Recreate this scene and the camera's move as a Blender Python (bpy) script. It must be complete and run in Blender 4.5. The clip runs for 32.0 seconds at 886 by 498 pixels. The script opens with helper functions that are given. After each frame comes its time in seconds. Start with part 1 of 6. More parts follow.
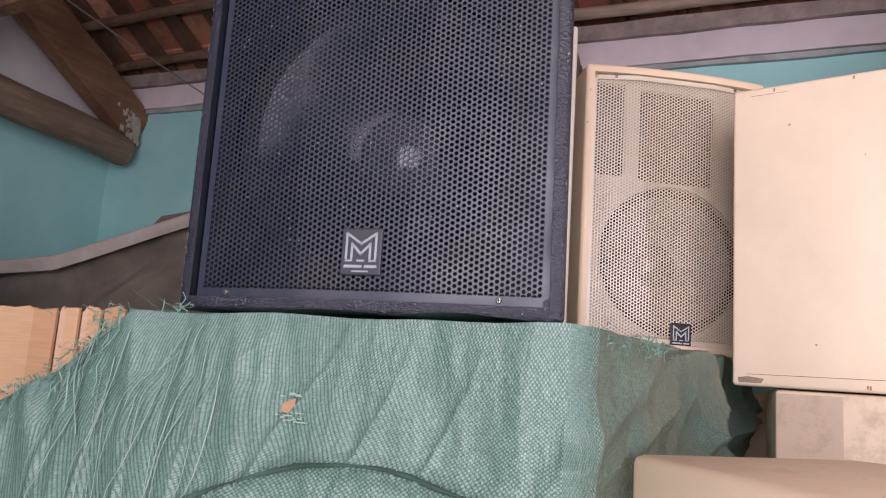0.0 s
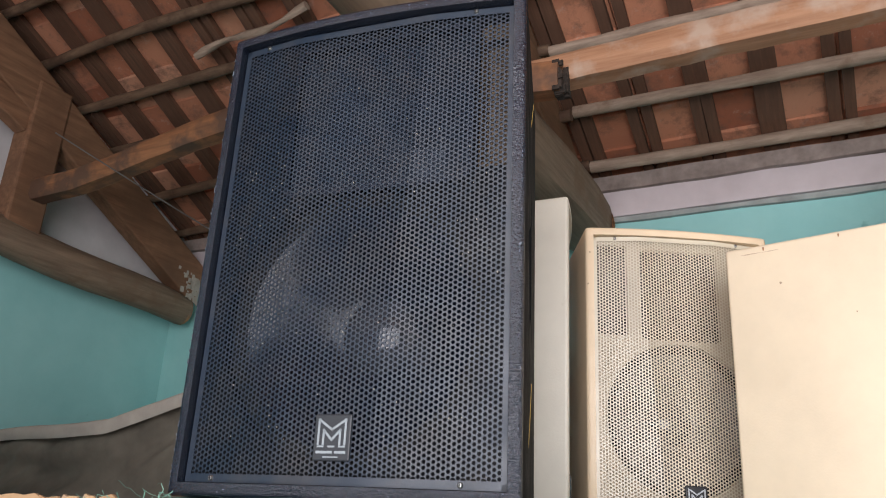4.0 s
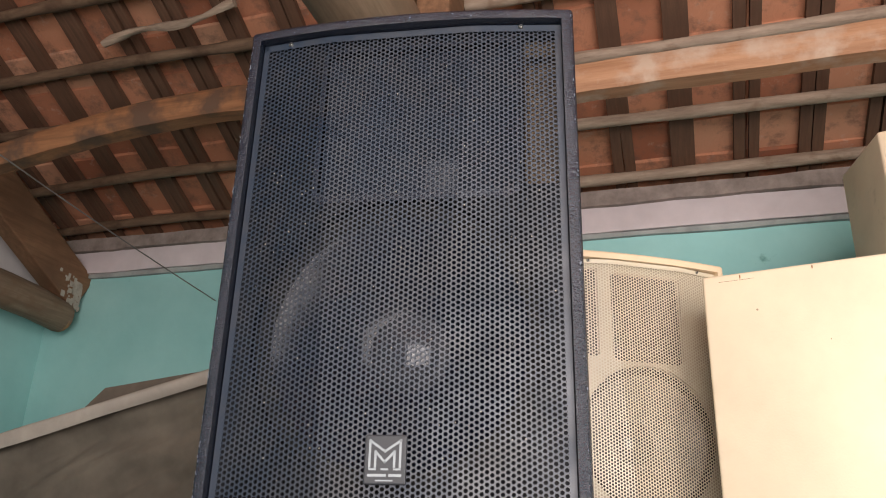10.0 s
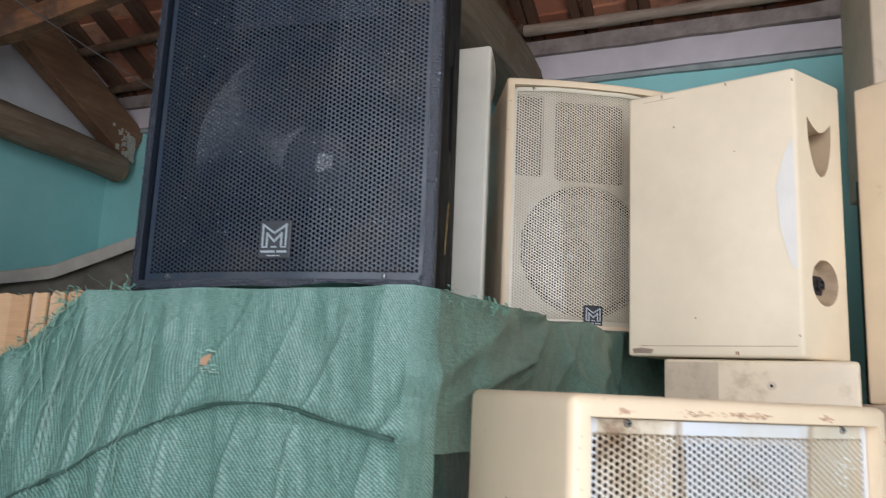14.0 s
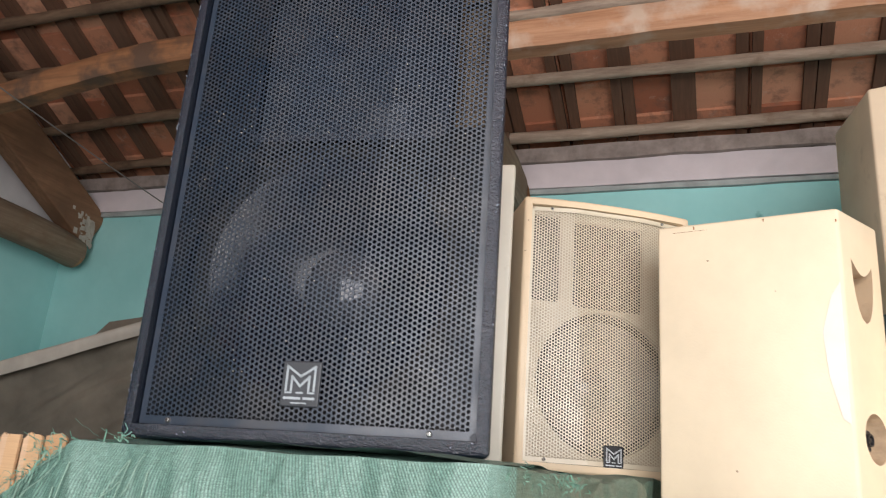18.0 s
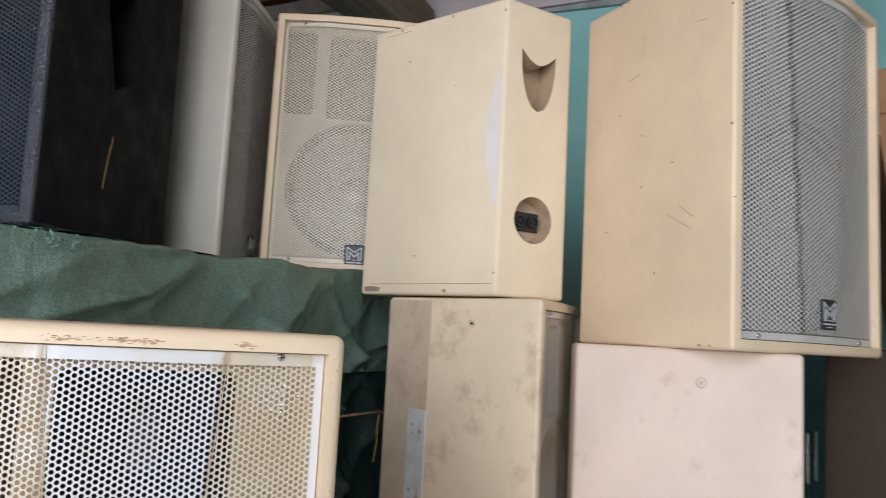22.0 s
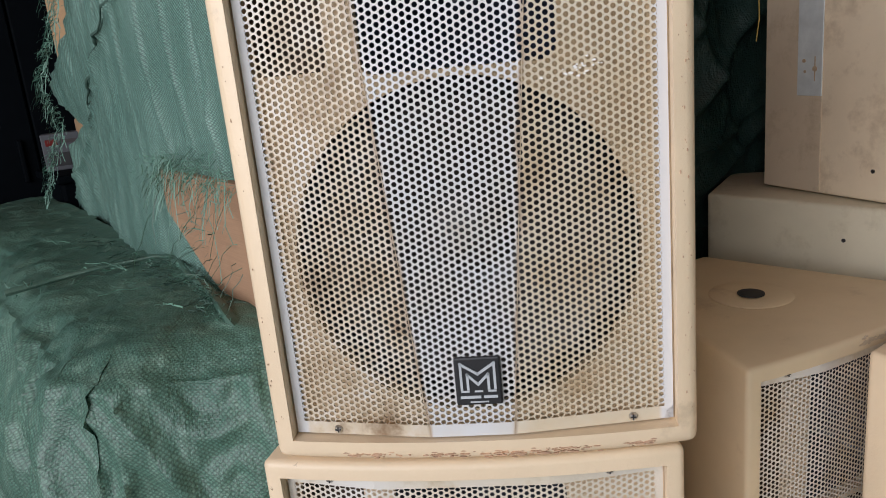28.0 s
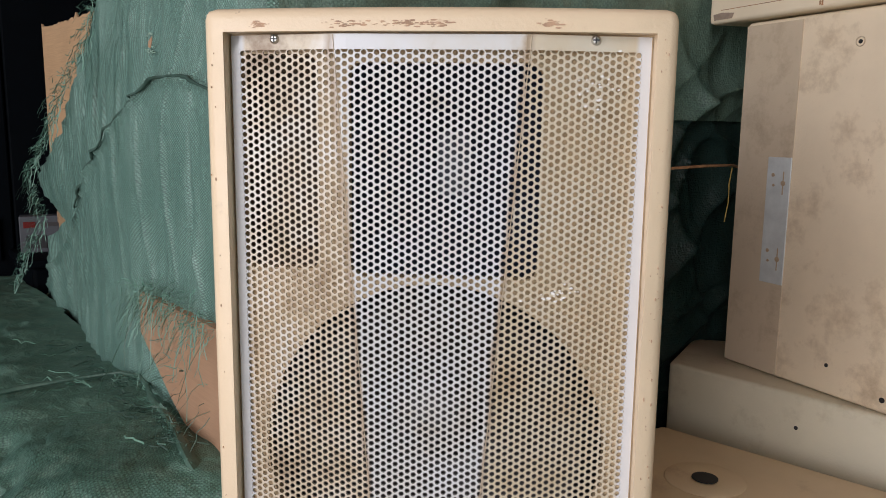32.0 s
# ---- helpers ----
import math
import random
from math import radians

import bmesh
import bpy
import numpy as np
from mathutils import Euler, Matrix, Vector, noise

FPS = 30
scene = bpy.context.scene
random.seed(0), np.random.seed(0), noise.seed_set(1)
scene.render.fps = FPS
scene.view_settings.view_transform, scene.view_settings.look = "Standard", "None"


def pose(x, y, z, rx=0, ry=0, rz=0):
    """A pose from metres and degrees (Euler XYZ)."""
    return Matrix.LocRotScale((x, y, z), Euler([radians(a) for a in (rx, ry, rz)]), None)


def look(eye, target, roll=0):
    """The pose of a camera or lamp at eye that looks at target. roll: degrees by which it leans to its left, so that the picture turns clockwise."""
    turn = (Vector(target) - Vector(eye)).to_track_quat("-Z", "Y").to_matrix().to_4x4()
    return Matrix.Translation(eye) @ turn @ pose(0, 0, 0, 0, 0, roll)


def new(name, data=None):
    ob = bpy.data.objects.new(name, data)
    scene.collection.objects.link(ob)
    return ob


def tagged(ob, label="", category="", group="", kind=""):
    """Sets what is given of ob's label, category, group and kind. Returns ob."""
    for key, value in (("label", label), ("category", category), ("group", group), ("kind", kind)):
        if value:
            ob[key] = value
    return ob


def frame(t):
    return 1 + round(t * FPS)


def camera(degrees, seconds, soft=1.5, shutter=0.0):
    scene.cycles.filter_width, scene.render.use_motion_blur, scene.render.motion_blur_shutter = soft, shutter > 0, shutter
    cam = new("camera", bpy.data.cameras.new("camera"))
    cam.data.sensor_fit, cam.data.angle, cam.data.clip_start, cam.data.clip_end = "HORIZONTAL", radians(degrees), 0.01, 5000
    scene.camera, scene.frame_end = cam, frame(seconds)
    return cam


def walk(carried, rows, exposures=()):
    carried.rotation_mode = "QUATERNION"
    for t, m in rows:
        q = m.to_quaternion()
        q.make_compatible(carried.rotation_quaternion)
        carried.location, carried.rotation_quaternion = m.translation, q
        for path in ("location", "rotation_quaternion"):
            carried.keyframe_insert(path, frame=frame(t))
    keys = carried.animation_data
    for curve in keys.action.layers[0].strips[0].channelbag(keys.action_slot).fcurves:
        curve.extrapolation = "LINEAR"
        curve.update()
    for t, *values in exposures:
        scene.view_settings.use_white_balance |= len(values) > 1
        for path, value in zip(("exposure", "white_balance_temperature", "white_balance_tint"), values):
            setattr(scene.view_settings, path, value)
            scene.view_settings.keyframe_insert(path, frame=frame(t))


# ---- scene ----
EXPOSURES = [(0, 0.05, 6500, 32), (1, 0.08, 6300, 18), (2, 0.07, 5800, 9), (3.5, 0.14, 6100, 12), (5.5, 0.34, 7200, 18), (9, 0.34, 7050, 15), (11, 0.34, 7150, 18), (12, -0.12, 6000, 10),
             (13, -0.37, 5950, 8), (14, -0.2, 5900, 9), (15.5, 0.08, 5800, 10), (17.5, 0.3, 6600, 12), (18, 0.3, 6600, 12), (19, 0.05, 5900, 9), (20, -0.22, 5900, 10), (21, -0.33, 5900, 10), (22, -0.4, 6000, 11), (23, -0.38, 6150, 11), (24, -0.5, 6250, 13), (25, -0.6, 6350, 13), (26.5, -0.55, 6350, 13), (29, -0.62, 6150, 12), (31, -0.67, 6300, 13), (32, -0.63, 6400, 14)]
cam = camera(60.0, 32.0, 0.95, 0.4)
PATH = [
    (0, (-0.022, 0.058, 1.416), (-0.780, 1.879, 1.745), 3.9),
    (0.5, (-0.035, 0.034, 1.440), (-0.713, 1.879, 1.812), 1.6),
    (1, (-0.021, 0.012, 1.464), (-0.627, 1.880, 1.842), -0.5),
    (1.5, (0.010, 0.019, 1.453), (-0.593, 1.890, 1.824), -1.0),
    (2, (0.050, 0.039, 1.453), (-0.636, 1.881, 1.826), -0.8),
    (2.5, (0.098, 0.050, 1.448), (-0.710, 1.838, 1.835), -0.2),
    (3, (0.133, 0.063, 1.440), (-0.783, 1.787, 1.876), 1.1),
    (3.5, (0.146, 0.059, 1.461), (-0.785, 1.730, 2.047), 2.5),
    (5.5, (-0.037, 0.022, 1.476), (-0.763, 1.740, 2.199), 3.3),
    (6, (-0.063, 0.021, 1.473), (-0.742, 1.762, 2.187), 2.6),
    (6.5, (-0.076, 0.011, 1.469), (-0.744, 1.761, 2.170), 2.1),
    (7, (-0.088, 0.007, 1.463), (-0.734, 1.774, 2.143), 1.8),
    (7.5, (-0.097, 0.004, 1.460), (-0.709, 1.788, 2.127), 1.4),
    (8, (-0.085, 0.001, 1.460), (-0.647, 1.797, 2.137), 1.7),
    (8.5, (-0.103, -0.009, 1.463), (-0.643, 1.787, 2.157), 1.4),
    (9, (-0.094, -0.019, 1.472), (-0.622, 1.773, 2.187), 0.9),
    (9.5, (-0.113, -0.026, 1.471), (-0.663, 1.752, 2.202), 1.2),
    (10, (-0.118, -0.020, 1.469), (-0.687, 1.760, 2.182), 2.0),
    (10.5, (-0.129, -0.007, 1.457), (-0.729, 1.777, 2.133), 0.9),
    (11, (-0.099, 0.011, 1.451), (-0.707, 1.806, 2.092), 1.0),
    (11.5, (-0.011, 0.035, 1.415), (-0.458, 1.880, 2.044), 0.6),
    (12, (0.203, 0.033, 1.414), (0.043, 1.932, 2.020), -0.5),
    (12.5, (0.393, 0.030, 1.372), (0.216, 1.958, 1.874), 1.5),
    (13, (0.375, -0.004, 1.327), (-0.131, 1.899, 1.678), 1.1),
    (13.5, (0.306, -0.051, 1.325), (-0.428, 1.781, 1.650), 1.5),
    (14, (0.205, -0.056, 1.354), (-0.576, 1.749, 1.712), 2.7),
    (14.5, (0.128, -0.062, 1.390), (-0.669, 1.722, 1.818), 4.2),
    (15, (0.048, -0.069, 1.440), (-0.730, 1.685, 2.007), 5.4),
    (15.5, (0.007, -0.037, 1.431), (-0.755, 1.695, 2.078), 4.5),
    (17.5, (0.007, -0.000, 1.453), (-0.653, 1.777, 2.090), 3.9),
    (18, (0.028, -0.008, 1.447), (-0.619, 1.790, 2.038), 4.4),
    (18.5, (0.101, -0.013, 1.425), (-0.482, 1.818, 1.980), 5.6),
    (19, (0.280, -0.019, 1.433), (-0.243, 1.846, 1.930), 7.4),
    (19.5, (0.460, -0.044, 1.408), (-0.011, 1.854, 1.826), 6.9),
    (20, (0.536, -0.041, 1.388), (0.129, 1.882, 1.754), 4.0),
    (20.5, (0.614, 0.025, 1.372), (0.223, 1.956, 1.714), 4.6),
    (21, (0.657, 0.121, 1.370), (0.142, 2.032, 1.660), 5.0),
    (21.5, (0.669, 0.152, 1.353), (0.036, 2.035, 1.585), 3.1),
    (22, (0.741, 0.196, 1.361), (-0.099, 1.997, 1.587), 3.0),
    (22.5, (0.790, 0.254, 1.372), (-0.431, 1.825, 1.572), 3.7),
    (23, (0.789, 0.266, 1.341), (-0.676, 1.621, 1.470), 3.5),
    (23.5, (0.758, 0.290, 1.316), (-0.759, 1.592, 1.375), 3.7),
    (24, (0.686, 0.309, 1.261), (-0.827, 1.617, 1.25), 2.6),
    (24.5, (0.663, 0.323, 1.276), (-0.821, 1.654, 1.115), 2.2),
    (25, (0.643, 0.332, 1.273), (-0.856, 1.636, 1.041), 0.3),
    (25.5, (0.655, 0.343, 1.255), (-0.853, 1.625, 0.967), -0.3),
    (26, (0.672, 0.377, 1.206), (-0.843, 1.628, 0.828), -1.1),
    (26.5, (0.661, 0.367, 1.18), (-0.841, 1.602, 0.713), -2.0),
    (28.5, (0.68, 0.347, 1.153), (-0.863, 1.509, 0.635), -6.0),
    (29, (0.686, 0.352, 1.184), (-0.851, 1.546, 0.723), -4.1),
    (29.5, (0.675, 0.362, 1.213), (-0.868, 1.571, 0.815), -2.9),
    (30, (0.659, 0.353, 1.228), (-0.878, 1.592, 0.903), -2.2),
    (30.5, (0.663, 0.342, 1.249), (-0.875, 1.588, 0.963), -1.2),
    (31, (0.67, 0.339, 1.257), (-0.861, 1.592, 0.963), 0.1),
    (31.5, (0.672, 0.338, 1.258), (-0.847, 1.602, 0.955), 0.6),
    (32, (0.675, 0.339, 1.261), (-0.838, 1.609, 0.949), 0.7),
]
walk(cam, [(t, look(eye, target, roll)) for t, eye, target, roll in PATH], EXPOSURES)

from mathutils import geometry

# ---- light: overcast daylight through the wide shop front behind the camera ----
FLOOR = 0.218
world = bpy.data.worlds.new("world")
scene.world = world
world.use_nodes = True
wn = world.node_tree.nodes
sky = wn.new("ShaderNodeTexSky")
sky.sky_type, sky.sun_disc, sky.sun_elevation, sky.sun_rotation = "NISHITA", False, radians(48), radians(160)
wn["Background"].inputs["Strength"].default_value = 0.12
world.node_tree.links.new(sky.outputs["Color"], wn["Background"].inputs["Color"])


def area(name, eye, target, sx, sy, power, colour):
    data = bpy.data.lights.new(name, "AREA")
    data.shape, data.size, data.size_y, data.energy, data.color = "RECTANGLE", sx, sy, power, colour
    ob = new(name, data)
    ob.matrix_world = look(eye, target)
    return ob


sun_data = bpy.data.lights.new("sun", "SUN")
sun_data.energy, sun_data.angle, sun_data.color = 1.2, radians(12), (1, 0.95, 0.88)
new("sun", sun_data).matrix_world = look((2.0, -6.0, 7.0), (1.0, -3.0, 0.0))
area("daylight_opening", (1.0, -2.15, 1.85), (0.4, 1.0, 2.1), 3.2, 2.5, 172, (1.0, 0.98, 0.99))


# ---- materials ----
def nodes_of(name):
    m = bpy.data.materials.new(name)
    m.use_nodes = True
    t = m.node_tree
    return m, t, t.nodes["Principled BSDF"]


def link(t, a, b):
    t.links.new(a, b)


def coords(t, scale=(1, 1, 1), kind="Object"):
    c, mp = t.nodes.new("ShaderNodeTexCoord"), t.nodes.new("ShaderNodeMapping")
    mp.inputs["Scale"].default_value = scale
    link(t, c.outputs[kind], mp.inputs["Vector"])
    return mp.outputs["Vector"]


def noise_tex(t, vec, scale, detail=4, rough=0.6):
    n = t.nodes.new("ShaderNodeTexNoise")
    n.inputs["Scale"].default_value, n.inputs["Detail"].default_value, n.inputs["Roughness"].default_value = scale, detail, rough
    link(t, vec, n.inputs["Vector"])
    return n.outputs["Fac"]


def ramp(t, fac, *stops):
    r = t.nodes.new("ShaderNodeValToRGB")
    els = r.color_ramp.elements
    while len(els) < len(stops):
        els.new(0.5)
    for e, (p, c) in zip(els, stops):
        e.position, e.color = p, (*c, 1) if len(c) == 3 else c
    link(t, fac, r.inputs["Fac"])
    return r.outputs["Color"]


def mixed(t, fac, a, b, mode="MIX"):
    m = t.nodes.new("ShaderNodeMix")
    m.data_type, m.blend_type = "RGBA", mode
    for sock, v in ((m.inputs[0], fac), (m.inputs[6], a), (m.inputs[7], b)):
        if isinstance(v, (int, float)):
            sock.default_value = v
        elif isinstance(v, tuple):
            sock.default_value = (*v, 1)
        else:
            link(t, v, sock)
    return m.outputs[2]


def bumped(t, bsdf, height, strength, dist=0.002):
    b = t.nodes.new("ShaderNodeBump")
    b.inputs["Strength"].default_value, b.inputs["Distance"].default_value = strength, dist
    link(t, height, b.inputs["Height"])
    link(t, b.outputs["Normal"], bsdf.inputs["Normal"])
    return b


def painted(name, base, dirt, rough=0.42, dirt_at=(0.56, 0.72), grain=260, bump=0.25, chips=None, warm=None, spec=0.5, relief=0.0015):
    """Sprayed paint over board: orange-peel, faint blotches, grime, small chips."""
    m, t, b = nodes_of(name)
    v = coords(t)
    tone = ramp(t, noise_tex(t, v, 5, 5), (0.3, tuple(c * 0.9 for c in base)), (0.7, tuple(min(1, c * 1.06) for c in base)))
    if warm:
        tone = mixed(t, ramp(t, noise_tex(t, v, 2.2, 3), (0.42, (0, 0, 0)), (0.62, (1, 1, 1))), tone, warm)
    grime = ramp(t, noise_tex(t, v, 9, 9, 0.7), (dirt_at[0], (0, 0, 0)), (dirt_at[1], (1, 1, 1)))
    col = mixed(t, grime, tone, dirt)
    if chips:
        spots = ramp(t, noise_tex(t, v, 38, 6, 0.65), (0.70, (0, 0, 0)), (0.73, (1, 1, 1)))
        col = mixed(t, spots, col, chips)
    link(t, col, b.inputs["Base Color"])
    b.inputs["Specular IOR Level"].default_value = spec
    link(t, ramp(t, noise_tex(t, v, 14, 4), (0.3, (rough * 0.8,) * 3), (0.7, (min(1, rough * 1.3),) * 3)), b.inputs["Roughness"])
    bumped(t, b, noise_tex(t, v, grain, 3), bump, relief)
    return m


def plain(name, base, rough=0.5, metal=0.0, vary=0.15, scale=20, bump=0.0, spec=0.5, relief=0.002):
    m, t, b = nodes_of(name)
    b.inputs["Specular IOR Level"].default_value = spec
    v = coords(t)
    n = noise_tex(t, v, scale, 5)
    link(t, ramp(t, n, (0.3, tuple(c * (1 - vary) for c in base)), (0.7, tuple(min(1, c * (1 + vary)) for c in base))), b.inputs["Base Color"])
    b.inputs["Roughness"].default_value, b.inputs["Metallic"].default_value = rough, metal
    if bump:
        bumped(t, b, noise_tex(t, v, scale * 8, 4), bump, relief)
    return m


CREAM = painted("cream_paint", (0.82, 0.655, 0.45), (0.42, 0.31, 0.19), dirt_at=(0.62, 0.82), chips=(0.30, 0.20, 0.12))
PALE = painted("pale_cream_paint", (0.82, 0.70, 0.51), (0.45, 0.35, 0.24), rough=0.55, dirt_at=(0.66, 0.86))
WHITE = painted("off_white_paint", (0.72, 0.68, 0.58), (0.45, 0.40, 0.30), dirt_at=(0.6, 0.85))
DINGY = painted("dingy_cream_paint", (0.64, 0.585, 0.44), (0.40, 0.34, 0.22), dirt_at=(0.55, 0.8))
GRIMY = painted("grimy_cream_paint", (0.78, 0.65, 0.47), (0.44, 0.32, 0.20), dirt_at=(0.50, 0.71), rough=0.5, chips=(0.34, 0.22, 0.13))
PINK = painted("pinkish_primer", (0.73, 0.60, 0.49), (0.40, 0.29, 0.20), dirt_at=(0.555, 0.76), rough=0.55, chips=(0.80, 0.74, 0.66))
BARE = painted("bare_board", (0.70, 0.565, 0.37), (0.40, 0.28, 0.18), dirt_at=(0.58, 0.85), rough=0.65, bump=0.15)
RAW_PALE = painted("pale_raw_board", (0.80, 0.655, 0.475), (0.50, 0.38, 0.26), dirt_at=(0.56, 0.80), rough=0.65, bump=0.15)
BLACK = painted("black_texture_paint", (0.008, 0.013, 0.026), (0.020, 0.026, 0.040), rough=0.18, dirt_at=(0.55, 0.8), grain=330, bump=1.0, spec=0.9, relief=0.0028)
BLACK_SIDE = painted("black_matt_paint", (0.006, 0.007, 0.009), (0.02, 0.019, 0.018), rough=0.75, grain=300, bump=0.5, spec=0.2)
GRILLE_CLEAN = painted("grey_white_powder_coat", (0.57, 0.56, 0.53), (0.46, 0.38, 0.26), rough=0.36, dirt_at=(0.60, 0.78), grain=500, bump=0.1)
GRILLE_WHITE = painted("white_powder_coat", (0.70, 0.69, 0.66), (0.48, 0.36, 0.20), rough=0.38, dirt_at=(0.50, 0.66), grain=500, bump=0.1, warm=(0.66, 0.57, 0.42))
GRILLE_BLACK = painted("black_powder_coat", (0.013, 0.025, 0.044), (0.048, 0.048, 0.050), rough=0.44, dirt_at=(0.46, 0.78), grain=500, bump=0.2, spec=0.7)
def bay_grille():
    """White powder coat: the middle bay clean and tinted for sky reflection, browned dirt on one side bay and yellowing
    on the other, brown along the folds for rust and fold shadow.
    """
    m, t, b = nodes_of("stained_white_powder_coat")
    v = coords(t)
    xyz = t.nodes.new("ShaderNodeSeparateXYZ")
    link(t, v, xyz.inputs[0])

    def calc(op, a, c):
        n = t.nodes.new("ShaderNodeMath")
        n.operation = op
        for sock, val in zip(n.inputs, (a, c)):
            if isinstance(val, (int, float)):
                sock.default_value = val
            else:
                link(t, val, sock)
        return n.outputs[0]

    half = calc("ADD", calc("MULTIPLY", xyz.outputs["Z"], 0.228), 0.11)
    across = calc("DIVIDE", calc("SUBTRACT", calc("DIVIDE", xyz.outputs["X"], 0.348), 0.482), half)
    wander = calc("MULTIPLY", calc("SUBTRACT", noise_tex(t, v, 30, 4), 0.5), 0.16)
    s = calc("ADD", calc("MULTIPLY", calc("ADD", across, wander), 0.2), 0.5)
    brown = ramp(t, noise_tex(t, v, 17, 7, 0.7), (0.36, (0.68, 0.64, 0.57)), (0.53, (0.58, 0.49, 0.36)), (0.68, (0.25, 0.165, 0.095)))
    yellow = ramp(t, noise_tex(t, v, 12, 6, 0.65), (0.35, (0.70, 0.635, 0.51)), (0.57, (0.67, 0.565, 0.405)), (0.77, (0.46, 0.33, 0.185)))
    clean = ramp(t, noise_tex(t, v, 14, 6), (0.4, (0.67, 0.68, 0.69)), (0.60, (0.65, 0.635, 0.60)), (0.78, (0.50, 0.43, 0.33)))
    left = ramp(t, s, (0.285, (1, 1, 1)), (0.315, (0, 0, 0)))
    right = ramp(t, s, (0.685, (0, 0, 0)), (0.715, (1, 1, 1)))
    folds = ramp(t, s, (0.285, (0, 0, 0)), (0.30, (0.75, 0.75, 0.75)), (0.315, (0, 0, 0)), (0.69, (0, 0, 0)), (0.70, (0.75, 0.75, 0.75)), (0.715, (0, 0, 0)))
    col = mixed(t, left, mixed(t, right, clean, yellow), brown)
    rimward = calc("ABSOLUTE", calc("SUBTRACT", calc("DIVIDE", xyz.outputs["X"], 0.348), 0.5), 0.0)
    col = mixed(t, ramp(t, rimward, (0.462, (0, 0, 0)), (0.472, (1, 1, 1))), col, (0.70, 0.71, 0.72))
    link(t, mixed(t, folds, col, (0.30, 0.19, 0.09)), b.inputs["Base Color"])
    b.inputs["Roughness"].default_value = 0.34
    return m


GRILLE_BAYS = bay_grille()
GRILLE_AGED = painted("aged_white_powder_coat", (0.66, 0.59, 0.45), (0.50, 0.41, 0.28), rough=0.34, dirt_at=(0.60, 0.80), grain=500, bump=0.1, spec=0.7)
RUST_PALE = plain("rubbed_pale_wood", (0.50, 0.32, 0.205), 0.8, vary=0.4, scale=60)
RUST = plain("rubbed_wood", (0.33, 0.17, 0.08), 0.8, vary=0.5, scale=60)
BAFFLE_GREY = plain("greyed_baffle", (0.11, 0.10, 0.09), 0.6)
BAFFLE_DULL = plain("dusty_brown_baffle", (0.50, 0.42, 0.31), 0.7, vary=0.25, scale=12)
# dark stand-in for the shadow behind the tucked speaker's grille
BAFFLE_SHADED = plain("shaded_baffle", (0.045, 0.045, 0.045), 0.6)
CHIPPED = plain("grey_chipped_board", (0.30, 0.23, 0.17), 0.8, vary=0.3, scale=60)
PORT_DARK = plain("dark_raw_port", (0.075, 0.05, 0.03), 0.8)
HORN_BLACK = plain("horn_plastic", (0.034, 0.039, 0.050), 0.28)
HORN_GREY = plain("blue_grey_horn_plastic", (0.050, 0.063, 0.088), 0.3)
PORT_BROWN = plain("brown_raw_port", (0.125, 0.085, 0.048), 0.8, vary=0.3, scale=25)
CONE = plain("paper_cone", (0.009, 0.012, 0.021), 0.2, vary=0.06, scale=40)
CONE_BROWN = plain("brown_paper_cone", (0.085, 0.062, 0.042), 0.6, vary=0.35, scale=30)
CONE_GREY = plain("greyed_paper_cone", (0.12, 0.115, 0.11), 0.35, vary=0.3, scale=25)
CONE_DARK = plain("dark_paper_cone", (0.035, 0.03, 0.027), 0.5, vary=0.3, scale=30)
PORT_DEEP = plain("deep_raw_port", (0.05, 0.042, 0.034), 0.7)
HORN_NIGHT = plain("blue_black_horn_plastic", (0.026, 0.033, 0.052), 0.36)
BAFFLE_TAN = painted("stained_tan_baffle", (0.66, 0.50, 0.31), (0.36, 0.24, 0.13), dirt_at=(0.5, 0.72), rough=0.6)
CAP = plain("dust_cap", (0.05, 0.054, 0.065), 0.05, spec=0.9)
SURROUND = plain("cloth_surround", (0.02, 0.02, 0.02), 0.9, spec=0.1)
STEEL = plain("steel", (0.55, 0.54, 0.52), 0.35, 1.0, vary=0.2, scale=80)
STEEL_PLATE = plain("zinc_plate", (0.62, 0.65, 0.64), 0.5, 0.2, vary=0.15, scale=30)
BADGE_BLACK = plain("badge_black", (0.016, 0.017, 0.019), 0.45)
BADGE_SILVER = plain("badge_silver", (0.50, 0.53, 0.55), 0.4)
BADGE_GREY = plain("badge_dull_black", (0.030, 0.034, 0.040), 0.5)
BADGE_DULL = plain("badge_dull_silver", (0.30, 0.34, 0.36), 0.45)
SOCKET = plain("dark_socket", (0.02, 0.02, 0.022), 0.5)
PUTTY = plain("white_filler", (0.86, 0.84, 0.80), 0.6, vary=0.04, scale=12)
STRAW = plain("straw_yellow", (0.55, 0.36, 0.09), 0.7)
RED = plain("red_plastic", (0.14, 0.014, 0.012), 0.5, spec=0.2)
BLUE = plain("blue_plastic", (0.010, 0.026, 0.13), 0.5)
DARK = plain("near_black_finish", (0.0018, 0.003, 0.0045), 0.7, spec=0.06)
TEAL_DIM = plain("dim_teal", (0.035, 0.075, 0.075), 0.6)
INK = plain("marker_ink", (0.055, 0.048, 0.048), 0.6)
CONCRETE = plain("concrete_floor", (0.24, 0.22, 0.20), 0.85, vary=0.25, scale=6, bump=0.3)
PLASTER = plain("white_plaster", (0.62, 0.60, 0.60), 0.9, vary=0.12, scale=4, bump=0.3)


